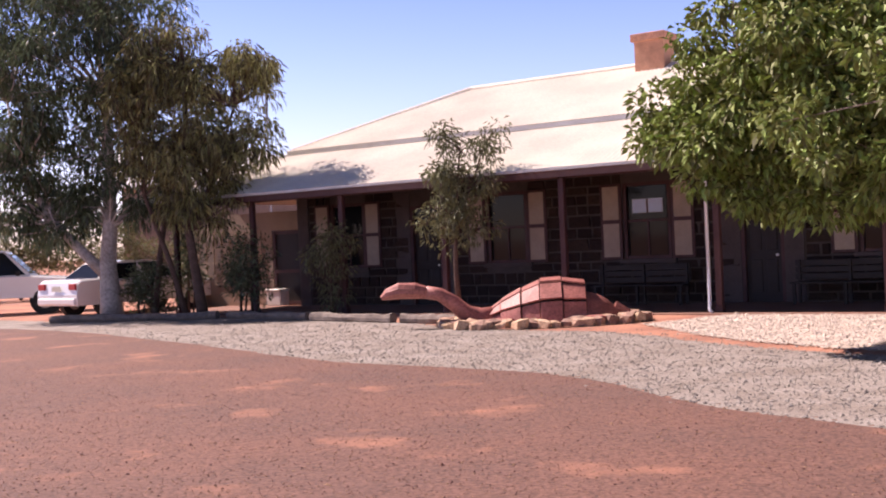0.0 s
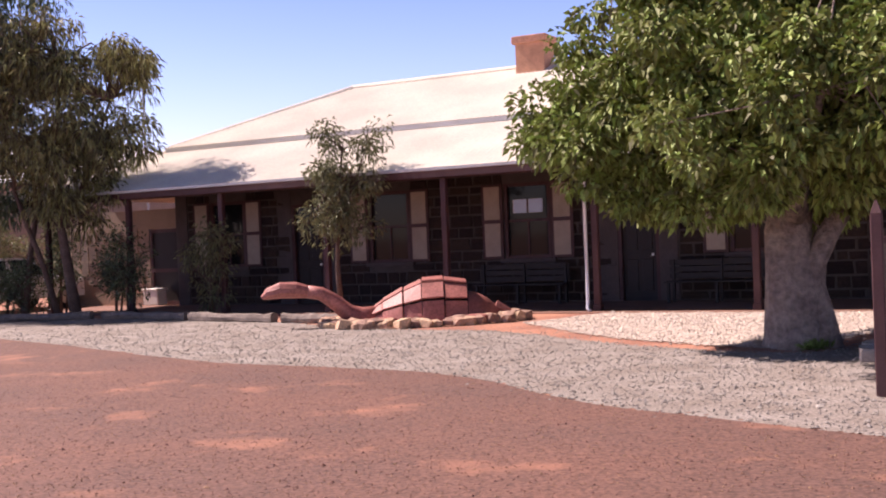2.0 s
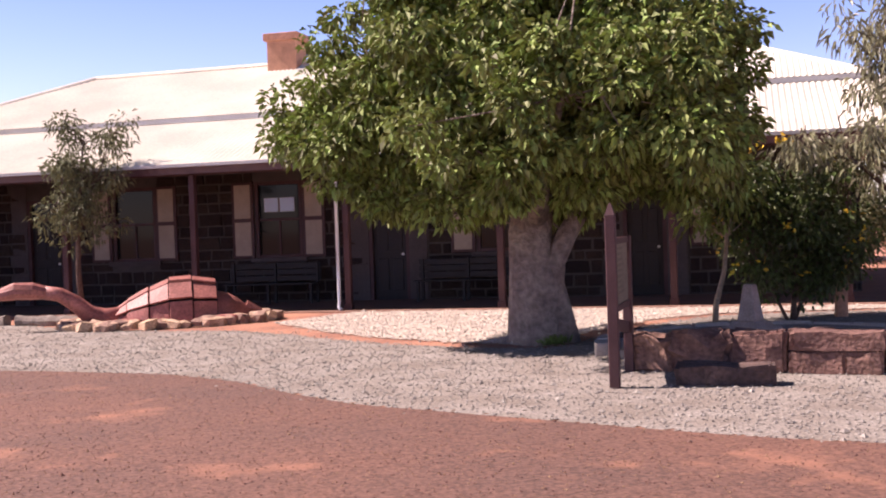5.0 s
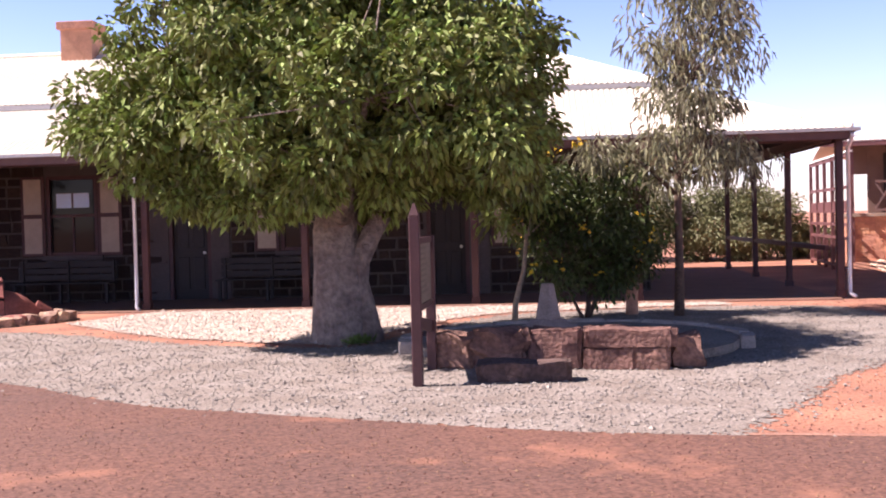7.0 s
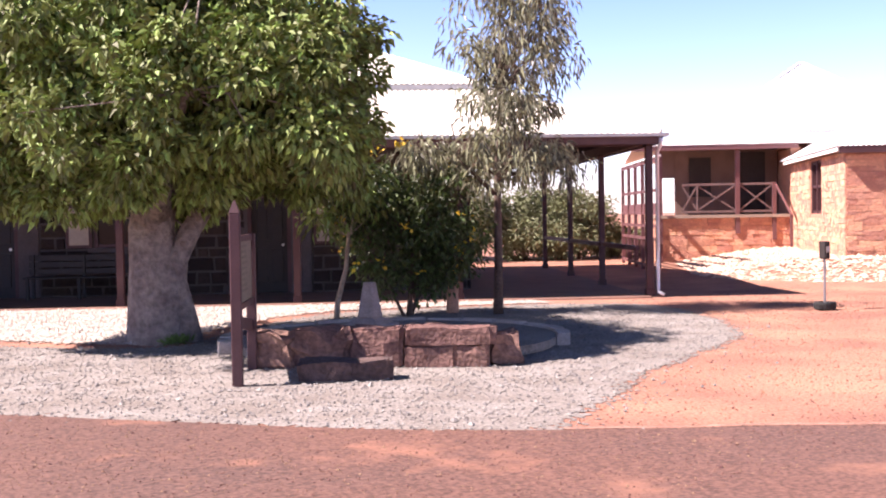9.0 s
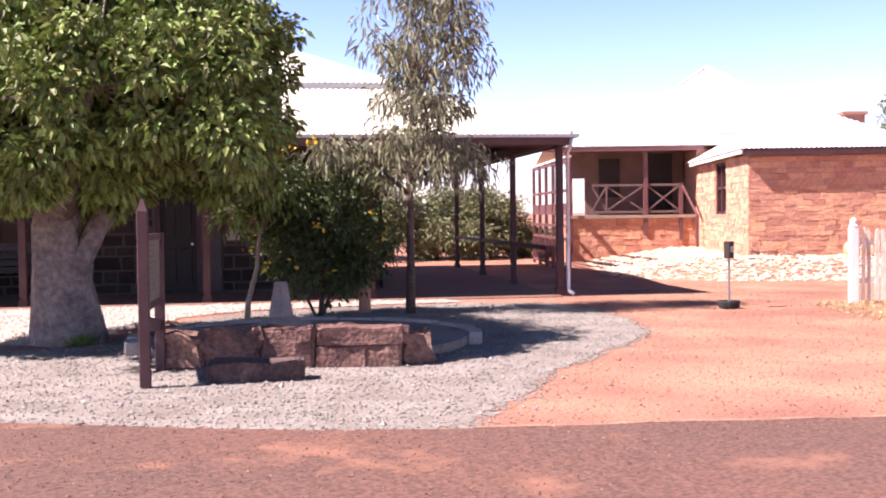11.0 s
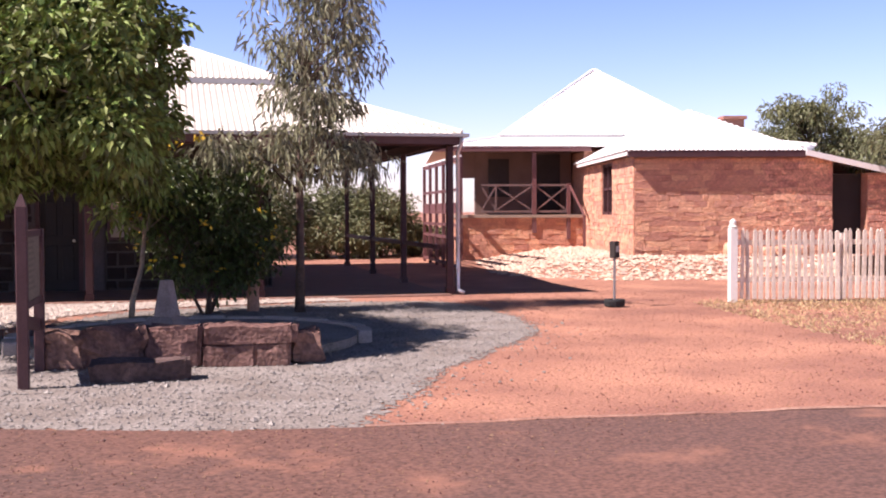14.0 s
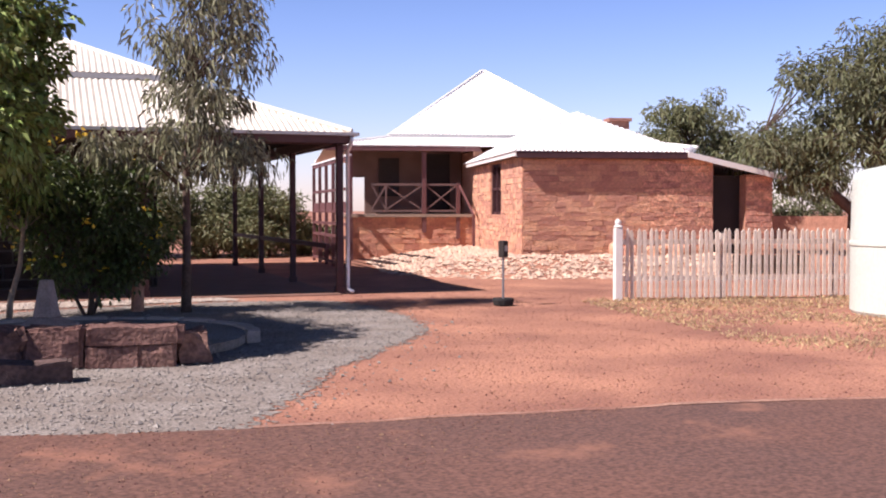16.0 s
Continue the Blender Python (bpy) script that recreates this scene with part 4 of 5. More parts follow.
far_bushes()
for i, (x, y, r, h) in enumerate([(-7.8, 29.4, .6, 1.7), (-8.3, 29.9, .4, 1.2), (-4.9, 28.0, .55, 2.3), (-5.4, 29.2, .5, 2.0), (-7.0, 30.2, .5, 2.4)]):
    tree("scrub_bush", "upright dusty green shrub under the gums", (x, y, 0), [[(0, 0, 0, .04), (.02, 0, h * .4, .03), (.05, 0, h * .75, .012)], [(.12, 0, 0, .03), (.2, .1, h * .5, .02), (.15, .1, h * .8, .01)]],
         [((.05, 0, h * .55), (r, r, h * .45), int(80 * r), .1)], "bark", "darkgum", 80 + i, per=110, length=0.13, width=0.035, droop=0.1, down=0.0, clump=(0.2, 0.36), br=0.012, category="bush", group="shrubs under the gums")


# ---- turtle ----
def turtle():
    """Sculpture of folded rust-red plates; local x along the body, head at -x."""
    t = thing("turtle_sculpture", pose(2.0, 21.1, .06, 0, 0, -5), "rust-red plated metal turtle sculpture with a long raised neck", "sculpture")
    # stations along the body: x, half width, shoulder height, crown height
    stations = [(-1.25, .22, .07, .13), (-.95, .48, .19, .34), (-.55, .68, .30, .56), (-.2, .78, .38, .71), (.22, .8, .40, .73), (.66, .72, .38, .66)]
    rng = random.Random(14)

    def ring(st, side, grow=0.0):
        x, w, zs, zc = st
        return [Vector((x, side * (w + grow + .03), .0)), Vector((x, side * (w * .9 + grow), zs + grow)), Vector((x, side * (w * .48 + grow * .6), zc * .93 + grow)), Vector((x, 0, zc + grow))]

    for side in (-1, 1):
        for i, (p, q) in enumerate(zip(stations, stations[1:])):
            for k in range(3):
                grow = (0.0, .045, .07)[k] + rng.uniform(-.015, .015)
                a, c = ring(p, side, grow), ring(q, side, grow)
                lap = .02 * (i % 2)
                quad = [a[k], c[k], c[k + 1], a[k + 1]]
                mid = sum(quad, Vector()) / 4
                quad = [v.lerp(mid, .045) for v in quad]
                out = (quad[1] - quad[0]).cross(quad[3] - quad[0]).normalized()
                if out.dot(mid - Vector((mid.x, 0, 0))) < 0:
                    out = -out
                bm = bmesh.new()
                poly(bm, [v + out * lap for v in quad], -out * .035)
                bmesh.ops.bevel(bm, geom=bm.edges[:], offset=.008, segments=1, affect="EDGES")
                part("shell_plate", bm, "turtle", t, "folded rust-red plate")
    bm = bmesh.new()
    prev = None
    for st in stations:
        pts = ring(st, -1, -.05)[:3] + [Vector((st[0], 0, st[3] - .05))] + ring(st, 1, -.05)[2::-1]
        cur = [bm.verts.new(v) for v in pts]
        if prev:
            for j in range(len(cur) - 1):
                bm.faces.new((prev[j], prev[j + 1], cur[j + 1], cur[j]))
        prev = cur
    bm.faces.new(prev)
    # core coloured near black so the seams between plates look shaded
    part("shell_core", bm, "door", t, "near-black core giving shade to the gaps between plates")
    bm = bmesh.new()
    for i in range(9):
        w = math.cos(i / 8 * math.pi / 2)
        cur = [bm.verts.new((.62 + .72 * i / 8, .68 * w ** .8 * math.cos(j / 10 * math.pi), .5 * w ** .7 * math.sin(j / 10 * math.pi) + .01)) for j in range(11)]
        if i:
            for j in range(10):
                bm.faces.new((last[j], last[j + 1], cur[j + 1], cur[j]))
        last = cur
    part("shell_rear", bm, "turtle", t, "smooth rounded rear of the shell", smooth=True)
    bm = bmesh.new()
    tube(bm, [(-.95, -.1, .12), (-1.35, -.15, .1), (-1.62, -.2, .2), (-1.85, -.24, .42), (-2.1, -.27, .58), (-2.4, -.3, .64)], [.2, .19, .17, .15, .13, .12], 10, .1)
    part("neck", bm, "turtle", t, "curved rust-red neck", smooth=True)
    bm = bmesh.new()
    tube(bm, [(-2.3, -.3, .62), (-2.55, -.31, .67), (-2.85, -.32, .68), (-3.08, -.33, .62), (-3.2, -.33, .55)], [.11, .15, .15, .11, .04], 10, .12)
    part("head", bm, "turtle", t, "blunt beaked head")
    for x, y, a in ((-.95, -.82, 30), (.75, -.8, -35), (-.95, .82, -30), (.75, .8, 35)):
        me = rock_mesh(random.Random(int(x * 100)), .62, .3, .14, .15)
        part("flipper", me, "turtle", t, m=pose(x, y, .05, 0, 0, a))
    bm = bmesh.new()
    tube(bm, [(1.2, 0, .2), (1.45, 0, .1), (1.6, 0, .03)], [.12, .06, .015], 8)
    part("tail", bm, "turtle", t)
    rng = random.Random(3)
    meshes = [rock_mesh(random.Random(100 + i), .3, .24, .2, .35, 1) for i in range(7)]
    for i in range(230):
        a = rng.uniform(0, 2 * math.pi)
        k = rng.uniform(.86, 1.12)
        x, y = 1.85 + 1.75 * k * math.cos(a), 20.95 + 1.0 * k * math.sin(a)
        if math.sin(a) > .5 and rng.random() < .6:
            continue
        s = rng.uniform(.55, 1.3)
        r = part("rock", meshes[i % 7], "rock", m=pose(x, y, .05 * s, rng.uniform(-15, 15), rng.uniform(-15, 15), rng.uniform(0, 360)) @ Matrix.Scale(s, 4))
        tagged(r, "tan broken rock edging the turtle bed", "rock", "rocks round the turtle")


turtle()
sheet("turtle_bed", ragged([(1.95 + 2.0 * math.cos(a * .2618), 21.0 + 1.3 * math.sin(a * .2618)) for a in range(24)], .1), .021, "earth", "raised bed of red earth under the turtle", "earth bed")


def logs():
    """Weathered timber edging along the gravel."""
    rng = random.Random(8)
    for p, q in [((-10.2, 28.6), (-5.6, 27.2)), ((-5.3, 27.1), (-3.1, 25.0)), ((-3.0, 24.8), (-1.1, 23.0)), ((-.9, 22.8), (.2, 21.9))]:
        n = 9
        pts = [Vector((p[0] + (q[0] - p[0]) * i / n, p[1] + (q[1] - p[1]) * i / n, .09 + rng.uniform(-.01, .01))) for i in range(n + 1)]
        o = part("edging_log", tube(bmesh.new(), pts, [.1 + rng.uniform(-.015, .02) for _ in pts], 9, .25), "log")
        tagged(o, "weathered grey log laid as garden edging", "log", "edging logs")


logs()

# ---- vehicles ----
def vehicle(name, label, m, profile, roof, width, wheels, wr, lamps):
    """profile: lower body outline (x, z); roof: cabin outline. Both are swept across the width, the cabin leaning in."""
    v = thing(name, m, label, "car")
    h = width / 2
    bm = bmesh.new()
    secs = []
    for y, k in ((-h, .94), (-h + .06, 1.0), (h - .06, 1.0), (h, .94)):
        secs.append([bm.verts.new((x, y, .3 + (z - .3) * (k if z > .5 else 1))) for x, z in profile])
    n = len(profile)
    for a, b in zip(secs, secs[1:]):
        for i in range(n):
            bm.faces.new((a[i], a[(i + 1) % n], b[(i + 1) % n], b[i]))
    bm.faces.new(secs[0])
    bm.faces.new(secs[-1][::-1])
    bmesh.ops.bevel(bm, geom=[e for e in bm.edges if e.calc_face_angle(0) > .35], offset=.05, segments=2, affect="EDGES", clamp_overlap=True)
    part("body", bm, "carwhite", v, "glossy white body")
    bm = bmesh.new()
    zmax = max(z for _, z in roof)
    zmin = min(z for _, z in roof)
    ins = lambda z: h - .08 - .16 * (z - zmin) / (zmax - zmin)
    L = [bm.verts.new((x, -ins(z), z)) for x, z in roof]
    R_ = [bm.verts.new((x, ins(z), z)) for x, z in roof]
    n = len(roof)
    for i in range(n):
        bm.faces.new((L[i], L[(i + 1) % n], R_[(i + 1) % n], R_[i]))
    bm.faces.new(L)
    bm.faces.new(R_[::-1])
    bmesh.ops.bevel(bm, geom=[e for e in bm.edges if e.calc_face_angle(0) > .35], offset=.04, segments=2, affect="EDGES", clamp_overlap=True)
    cab = part("cabin", bm, "carwhite", v)
    # glass: side windows and both screens, set just proud
    for s in (-1, 1):
        pts = [(x, z) for x, z in roof]
        cx = sum(p[0] for p in pts) / n
        cz = (zmax + zmin) / 2 + .02
        for x0, x1 in ((0.03, .49), (.53, .97)):
            xs0, xs1 = min(p[0] for p in pts), max(p[0] for p in pts)
            top0, top1 = [p[0] for p in pts if p[1] > zmax - .06][0], [p[0] for p in pts if p[1] > zmax - .06][-1]
            tl, tr = sorted((top0, top1))
            q = [(xs0 + (xs1 - xs0) * x0 + .12, zmin + .05), (xs0 + (xs1 - xs0) * x1 - .12, zmin + .05), (tl + (tr - tl) * x1, zmax - .07), (tl + (tr - tl) * x0, zmax - .07)]
            bm = poly(bmesh.new(), [(a, s * (ins(z) + .012), z) for a, z in q], (0, -s * .008, 0))
            part("side_window", bm, "glass", cab)
    e = [p for p in roof]
    for i, j in ((0, 1), (-2, -1)):
        (x0, z0), (x1, z1) = e[i], e[j]
        f = lambda k: (x0 + (x1 - x0) * k, z0 + (z1 - z0) * k)
        d = -.015 if i == 0 else .015
        a, b = f(.1), f(.9)
        bm = poly(bmesh.new(), [(a[0] + d, -ins(a[1]) + .06, a[1] + .01), (a[0] + d, ins(a[1]) - .06, a[1] + .01), (b[0] + d, ins(b[1]) - .08, b[1] + .01), (b[0] + d, -ins(b[1]) + .08, b[1] + .01)], (-d * .5, 0, 0))
        part("windscreen", bm, "glass", cab)
    for x in wheels:
        for s in (-1, 1):
            w = part("wheel", lathe(bmesh.new(), [(wr * .6, -.1), (wr * .95, -.11), (wr, -.08), (wr, .08), (wr * .95, .11), (wr * .6, .1)]), "tyre", v, m=pose(x, s * (h - .1), wr, 90), smooth=False)
            part("rim", lathe(bmesh.new(), [(.03, -.118), (wr * .5, -.112), (wr * .6, -.104), (wr * .6, .104), (wr * .5, .112), (.03, .118)], 16), "chrome", w)
            part("arch", lathe(bmesh.new(), [(wr * 1.18, -.115), (wr * 1.2, -.112), (wr * 1.2, .1), (wr * 1.18, .1)], 20), "tyre", v, m=pose(x, s * (h - .11), wr + .03, 90))
    xr, xf = min(p[0] for p in profile), max(p[0] for p in profile)
    for y in (-h + .2, h - .2):
        part("tail_lamp", B(xr - .015, y - .15, lamps - .08, xr + .05, y + .15, lamps + .08, bevel=.01), "red", v, "red tail lamp")
        part("head_lamp", B(xf - .05, y - .17, lamps - .14, xf + .015, y + .17, lamps + .0, bevel=.01), "glass", v)
        part("mirror", B(.75, y * 1.18 - .08, zmin + .02, .87, y * 1.18 + .08, zmin + .16, bevel=.02), "tyre", v)
    part("rear_plate", B(xr - .02, -.2, lamps - .12, xr - .005, .2, lamps + .02), "plate", v)
    part("rear_bumper", B(xr - .06, -h + .05, .34, xr + .06, h - .05, .52, bevel=.03), "carwhite", v)
    part("front_bumper", B(xf - .06, -h + .05, .34, xf + .06, h - .05, .5, bevel=.03), "carwhite", v)
    return v


vehicle("sedan", "white sedan parked behind the gum trees", pose(-9.3, 33.0, 0, 0, 0, 52) @ Matrix.Scale(1.05, 4),
        [(-2.4, .32), (-2.42, .6), (-2.36, .93), (-2.25, 1.0), (-1.55, 1.02), (-1.3, .97), (.9, .95), (1.05, .94), (2.1, .82), (2.38, .66), (2.4, .32)],
        [(-1.75, .96), (-1.05, 1.42), (-.7, 1.46), (.0, 1.46), (.35, 1.42), (1.2, .92)], 1.82, (-1.42, 1.42), .32, .82)
vehicle("pickup_truck", "white dual-cab pickup parked on red earth", pose(-14.1, 34.6, 0, 0, 0, 14) @ Matrix.Diagonal((1.05, 1.05, 1.1, 1)),
        [(-2.55, .5), (-2.57, .8), (-2.52, 1.12), (-.95, 1.14), (-.9, 1.12), (1.1, 1.1), (1.2, 1.08), (2.3, .98), (2.5, .8), (2.52, .45)],
        [(-1.0, 1.1), (-.85, 1.76), (-.7, 1.82), (.25, 1.82), (.45, 1.78), (1.2, 1.06)], 1.8, (-1.55, 1.55), .37, .92)


def far_house():
    h = thing("far_house", pose(-9.6, 55, 0, 0, 0, 12), "distant white-roofed house behind the gums", "house")
    part("wall", B(-6, 0, 0, 2.6, 6, 5.0), "creamwall", h)
    bm = bmesh.new()
    poly(bm, [(-6.4, -.5, 4.9), (3.2, -.5, 5.6), (.6, 3, 7.0), (-6.4, 3, 7.0)], (0, 0, .05))
    poly(bm, [(-6.4, 6.5, 4.9), (3.2, 6.5, 5.6), (.6, 3, 7.0), (-6.4, 3, 7.0)], (0, 0, .05))
    poly(bm, [(3.2, -.5, 5.6), (3.2, 6.5, 5.6), (.6, 3, 7.0)], (0, 0, .05))
    part("roof", bm, "whiteroof", h, "white iron roof")
    m = thing("antenna_mast", pose(-7.6, 49.4, 0), "tall thin metal antenna mast", "mast")
    part("pole", tube(bmesh.new(), [(0, 0, 0), (0, 0, 10.4)], [.06, .04], 8), "mast", m)
    bm = bmesh.new()
    bar(bm, (0, 0, 9.1), (.9, 0, 9.15), .05)
    bar(bm, (-.3, 0, 9.6), (.25, 0, 9.6), .04)
    part("crossbar", bm, "mast", m)
    t = thing("distant_tree", A @ pose(-19.8, 13.8, 0), "treetop showing just over the roof ridge", "tree")
    part("trunk", tube(bmesh.new(), [(0, 0, 0), (0, 0, 7)], [.2, .05], 8), "bark", t)
    rng = np.random.default_rng(77)
    part("crown", clump_leaves(rng, crown_centres(rng, (0, 0, 6.6), (.5, .5, .6), 16), [.25] * 16, 40, .15, .05, .2, .2, "farleaf"), "farleaf", t)


far_house()


# ---- garden bed, sign and small things ----
def block(rng, name, p, q, depth, h, material, label, group, z=0.0, rough=.1):
    """A rough stone whose front runs from p to q on the ground."""
    p, q = Vector((*p, 0)), Vector((*q, 0))
    d = q - p
    L = d.length
    bm = bmesh.new()
    box(bm, -.5, -.5, 0, .5, .5, 1)
    bmesh.ops.bevel(bm, geom=bm.edges[:], offset=.06, segments=2, affect="EDGES")
    bmesh.ops.subdivide_edges(bm, edges=bm.edges[:], cuts=2, use_grid_fill=True)
    o = Vector((rng.uniform(0, 40), rng.uniform(0, 40), 0))
    for v in bm.verts:
        v.co = Vector((v.co.x * (L + .03), v.co.y * depth, v.co.z * h))
        n = Vector((noise.noise(v.co * 5 + o), noise.noise(v.co * 5 + o + Vector((9, 0, 0))), noise.noise(v.co * 5 + o + Vector((0, 9, 0)))))
        v.co += n * (rough * 1.3 + .01) * min(1, .3 + v.co.z * 3)
    ang = math.degrees(math.atan2(d.y, d.x))
    c = (p + q) / 2 + Vector((-d.y, d.x, 0)).normalized() * depth / 2
    if Vector((-d.y, d.x)).dot(Vector((0.6, 0.8))) < 0:
        c = (p + q) / 2 - Vector((-d.y, d.x, 0)).normalized() * depth / 2
    ob = part(name, bm, material, m=pose(c.x, c.y, z, 0, 0, ang))
    return tagged(ob, label, "stone", group)


def planter():
    rng = random.Random(6)
    g = "planter stones"
    a, b = Vector((5.67, 10.44)), Vector((7.5, 8.84))
    f = lambda k: tuple(a.lerp(b, k))
    block(rng, "planter_stone", f(-.02), f(.15), .45, .36, "block", "rough dark red stone block edging a round bed", g)
    block(rng, "planter_stone", f(.15), f(.40), .5, .42, "block", "rough red stone block with pale broken patches", g)
    block(rng, "planter_stone", f(.405), f(.63), .5, .42, "block", "smooth squared red stone block", g, rough=.03)
    block(rng, "planter_stone", f(.645), f(.86), .35, .24, "block", "low red stone block under a flat slab", g, rough=.03)
    block(rng, "planter_stone", f(.865), f(1.0), .35, .24, "block", "low red stone block under a flat slab", g, rough=.03)
    block(rng, "planter_stone", f(.64), f(1.03), .5, .19, "block", "flat red stone slab with a worn rounded top", g, z=.235, rough=.05)
    block(rng, "planter_stone", (7.65, 8.95), (7.95, 9.45), .35, .3, "block", "rough dark red stone block edging a round bed", g)
    c = Vector((8.0, 11.2))
    for i in range(14):
        a = -48 + i * 15
        arc = [radians(a + .4 + 14.2 * k / 4) for k in range(5)]
        lift = rng.uniform(-.01, .015)
        outline = [(2.17 * math.cos(t), 2.17 * math.sin(t), -.02) for t in arc] + [(2.01 * math.cos(t), 2.01 * math.sin(t), -.02) for t in arc[::-1]]
        bm = poly(bmesh.new(), outline, (0, 0, .17 + lift))
        bmesh.ops.bevel(bm, geom=[e for e in bm.edges if all(v.co.z > .1 for v in e.verts)], offset=.02, segments=2, affect="EDGES")
        tagged(part("kerb_stone", bm, "kerb", m=pose(c.x, c.y, 0)), "low curved pale edging stone round the bed", "stone", "bed kerb stones")
    block(rng, "front_rock", (5.5, 9.3), (6.24, 8.8), .3, .2, "darkblock", "low dark flat-topped rock lying before the planter", "", rough=.025)
    ring = [(c.x + 2.0 * math.cos(t * .2094), c.y + 2.0 * math.sin(t * .2094)) for t in range(30)]
    bm = bmesh.new()
    poly(bm, [(x, y, .02) for x, y in ring], (0, 0, .1))
    tagged(part("bed_soil", bm, "gravel"), "grey gravel filling the round stone bed", "garden bed", kind="structure")
    o = thing("obelisk", pose(8.45, 12.4, .1, 0, 0, 25), "small grey stone obelisk on a stepped base", "monument")
    part("base", B(-.3, -.3, -.04, .3, .3, .06, bevel=.02), "obelisk", o)
    bm = bmesh.new()
    box(bm, -.13, -.13, .14, .13, .13, .62)
    for v in bm.verts:
        if v.co.z > .5:
            v.co.x *= .5
            v.co.y *= .5
    bmesh.ops.bevel(bm, geom=bm.edges[:], offset=.012, segments=1, affect="EDGES")
    part("shaft", bm, "obelisk", o)
    bm = bmesh.new()
    box(bm, -.25, -.25, .06, .25, .25, .14)
    for v in bm.verts:
        if v.co.z > .1:
            v.co.x *= .56
            v.co.y *= .56
    part("plinth", bm, "obelisk", o)


planter()


def sign():
    s = thing("sign_stand", pose(4.94, 9.5, 0, 0, 0, 55), "maroon timber sign stand with a faded information panel", "sign")
    for x in (0, 1.2):
        p = part("post", B(x - .05, -.05, 0, x + .05, .05, 1.66 if x == 0 else 1.45, bevel=.008), "maroon", s, "square maroon post")
        if x == 0:
            bm = bmesh.new()
            bmesh.ops.create_cone(bm, segments=4, radius1=.07, radius2=.012, depth=.12)
            part("finial", bm, "maroon", p, m=pose(0, 0, 1.72, 0, 0, 45))
    pn = part("panel", B(.06, -.015, .78, 1.14, .015, 1.38), "panel", s, "faded printed panel")
    for z0, z1 in ((.72, .78), (1.38, 1.44)):
        part("panel_rail", B(.05, -.03, z0, 1.15, .03, z1), "maroon", pn)
    for i in range(9):
        part("text_bar", B(.12, -.0165, .88 + i * .055, .8 - (i * 37 % 5) * .04, -.0155, .905 + i * .055), "print_", pn)
    bm = bmesh.new()
    bar(bm, (.05, 0, .62), (1.15, 0, .48), .03, .12)
    part("brace", bm, "maroon", s, "slanted lower board")
    b = thing("ashtray_post", pose(15.7, 10.15, 0), "small box on a thin pole standing in a black pot", "ash bin")
    part("pot", lathe(bmesh.new(), [(.13, 0), (.17, .02), (.18, .1), (.17, .13), (.12, .13), (.1, .1)], 18), "tyre", b, "black pot")
    part("pole", tube(bmesh.new(), [(0, 0, .1), (0, 0, .85)], [.022, .02], 8), "mast", b)
    part("box", B(-.07, -.06, .82, .07, .06, 1.1, bevel=.012), "dark", b, "dark metal box")
    part("box_face", B(-.05, -.068, .92, .05, -.061, 1.02), "mast", b)
    st = part("stump", tube(bmesh.new(), [(11.35, 14.25, 0), (11.36, 14.25, .3), (11.4, 14.25, .55)], [.1, .09, .08], 9, .2), "brick")
    tagged(st, "short reddish timber stump beside the slender gum", "stump")
    rng = np.random.default_rng(9)
    pts = rng.normal(size=(140, 3)) * np.array([.09, .05, 0]) + np.array([6.05, 13.28, .02])
    d = rng.normal(size=(140, 3)) * .5 + np.array([0, 0, 1.0])
    tagged(new("grass_tuft", leaves_mesh(pts, d, .16, .02, rng, .2, "greengrass")), "small green weed at the boab's foot", "weed", kind="stuff")
    rr = random.Random(31)
    for x, y, w in ((6.95, 13.1, .5), (6.75, 12.75, .35), (7.3, 13.3, .3)):
        r = part("dark_rock", rock_mesh(rr, w, w * .7, .22, .3), "darkblock", m=pose(x, y, .06, 0, 0, rr.uniform(0, 360)))
        tagged(r, "dark rough rock at the foot of the boab", "rock", "rocks by the boab")


sign()

# ---- rear house, stone hut, fence ----
H = Matrix.Translation((HUT.x, HUT.y, 0)) @ pose(0, 0, 0, 0, 0, math.degrees(math.atan2(HUT_X.y, HUT_X.x)))


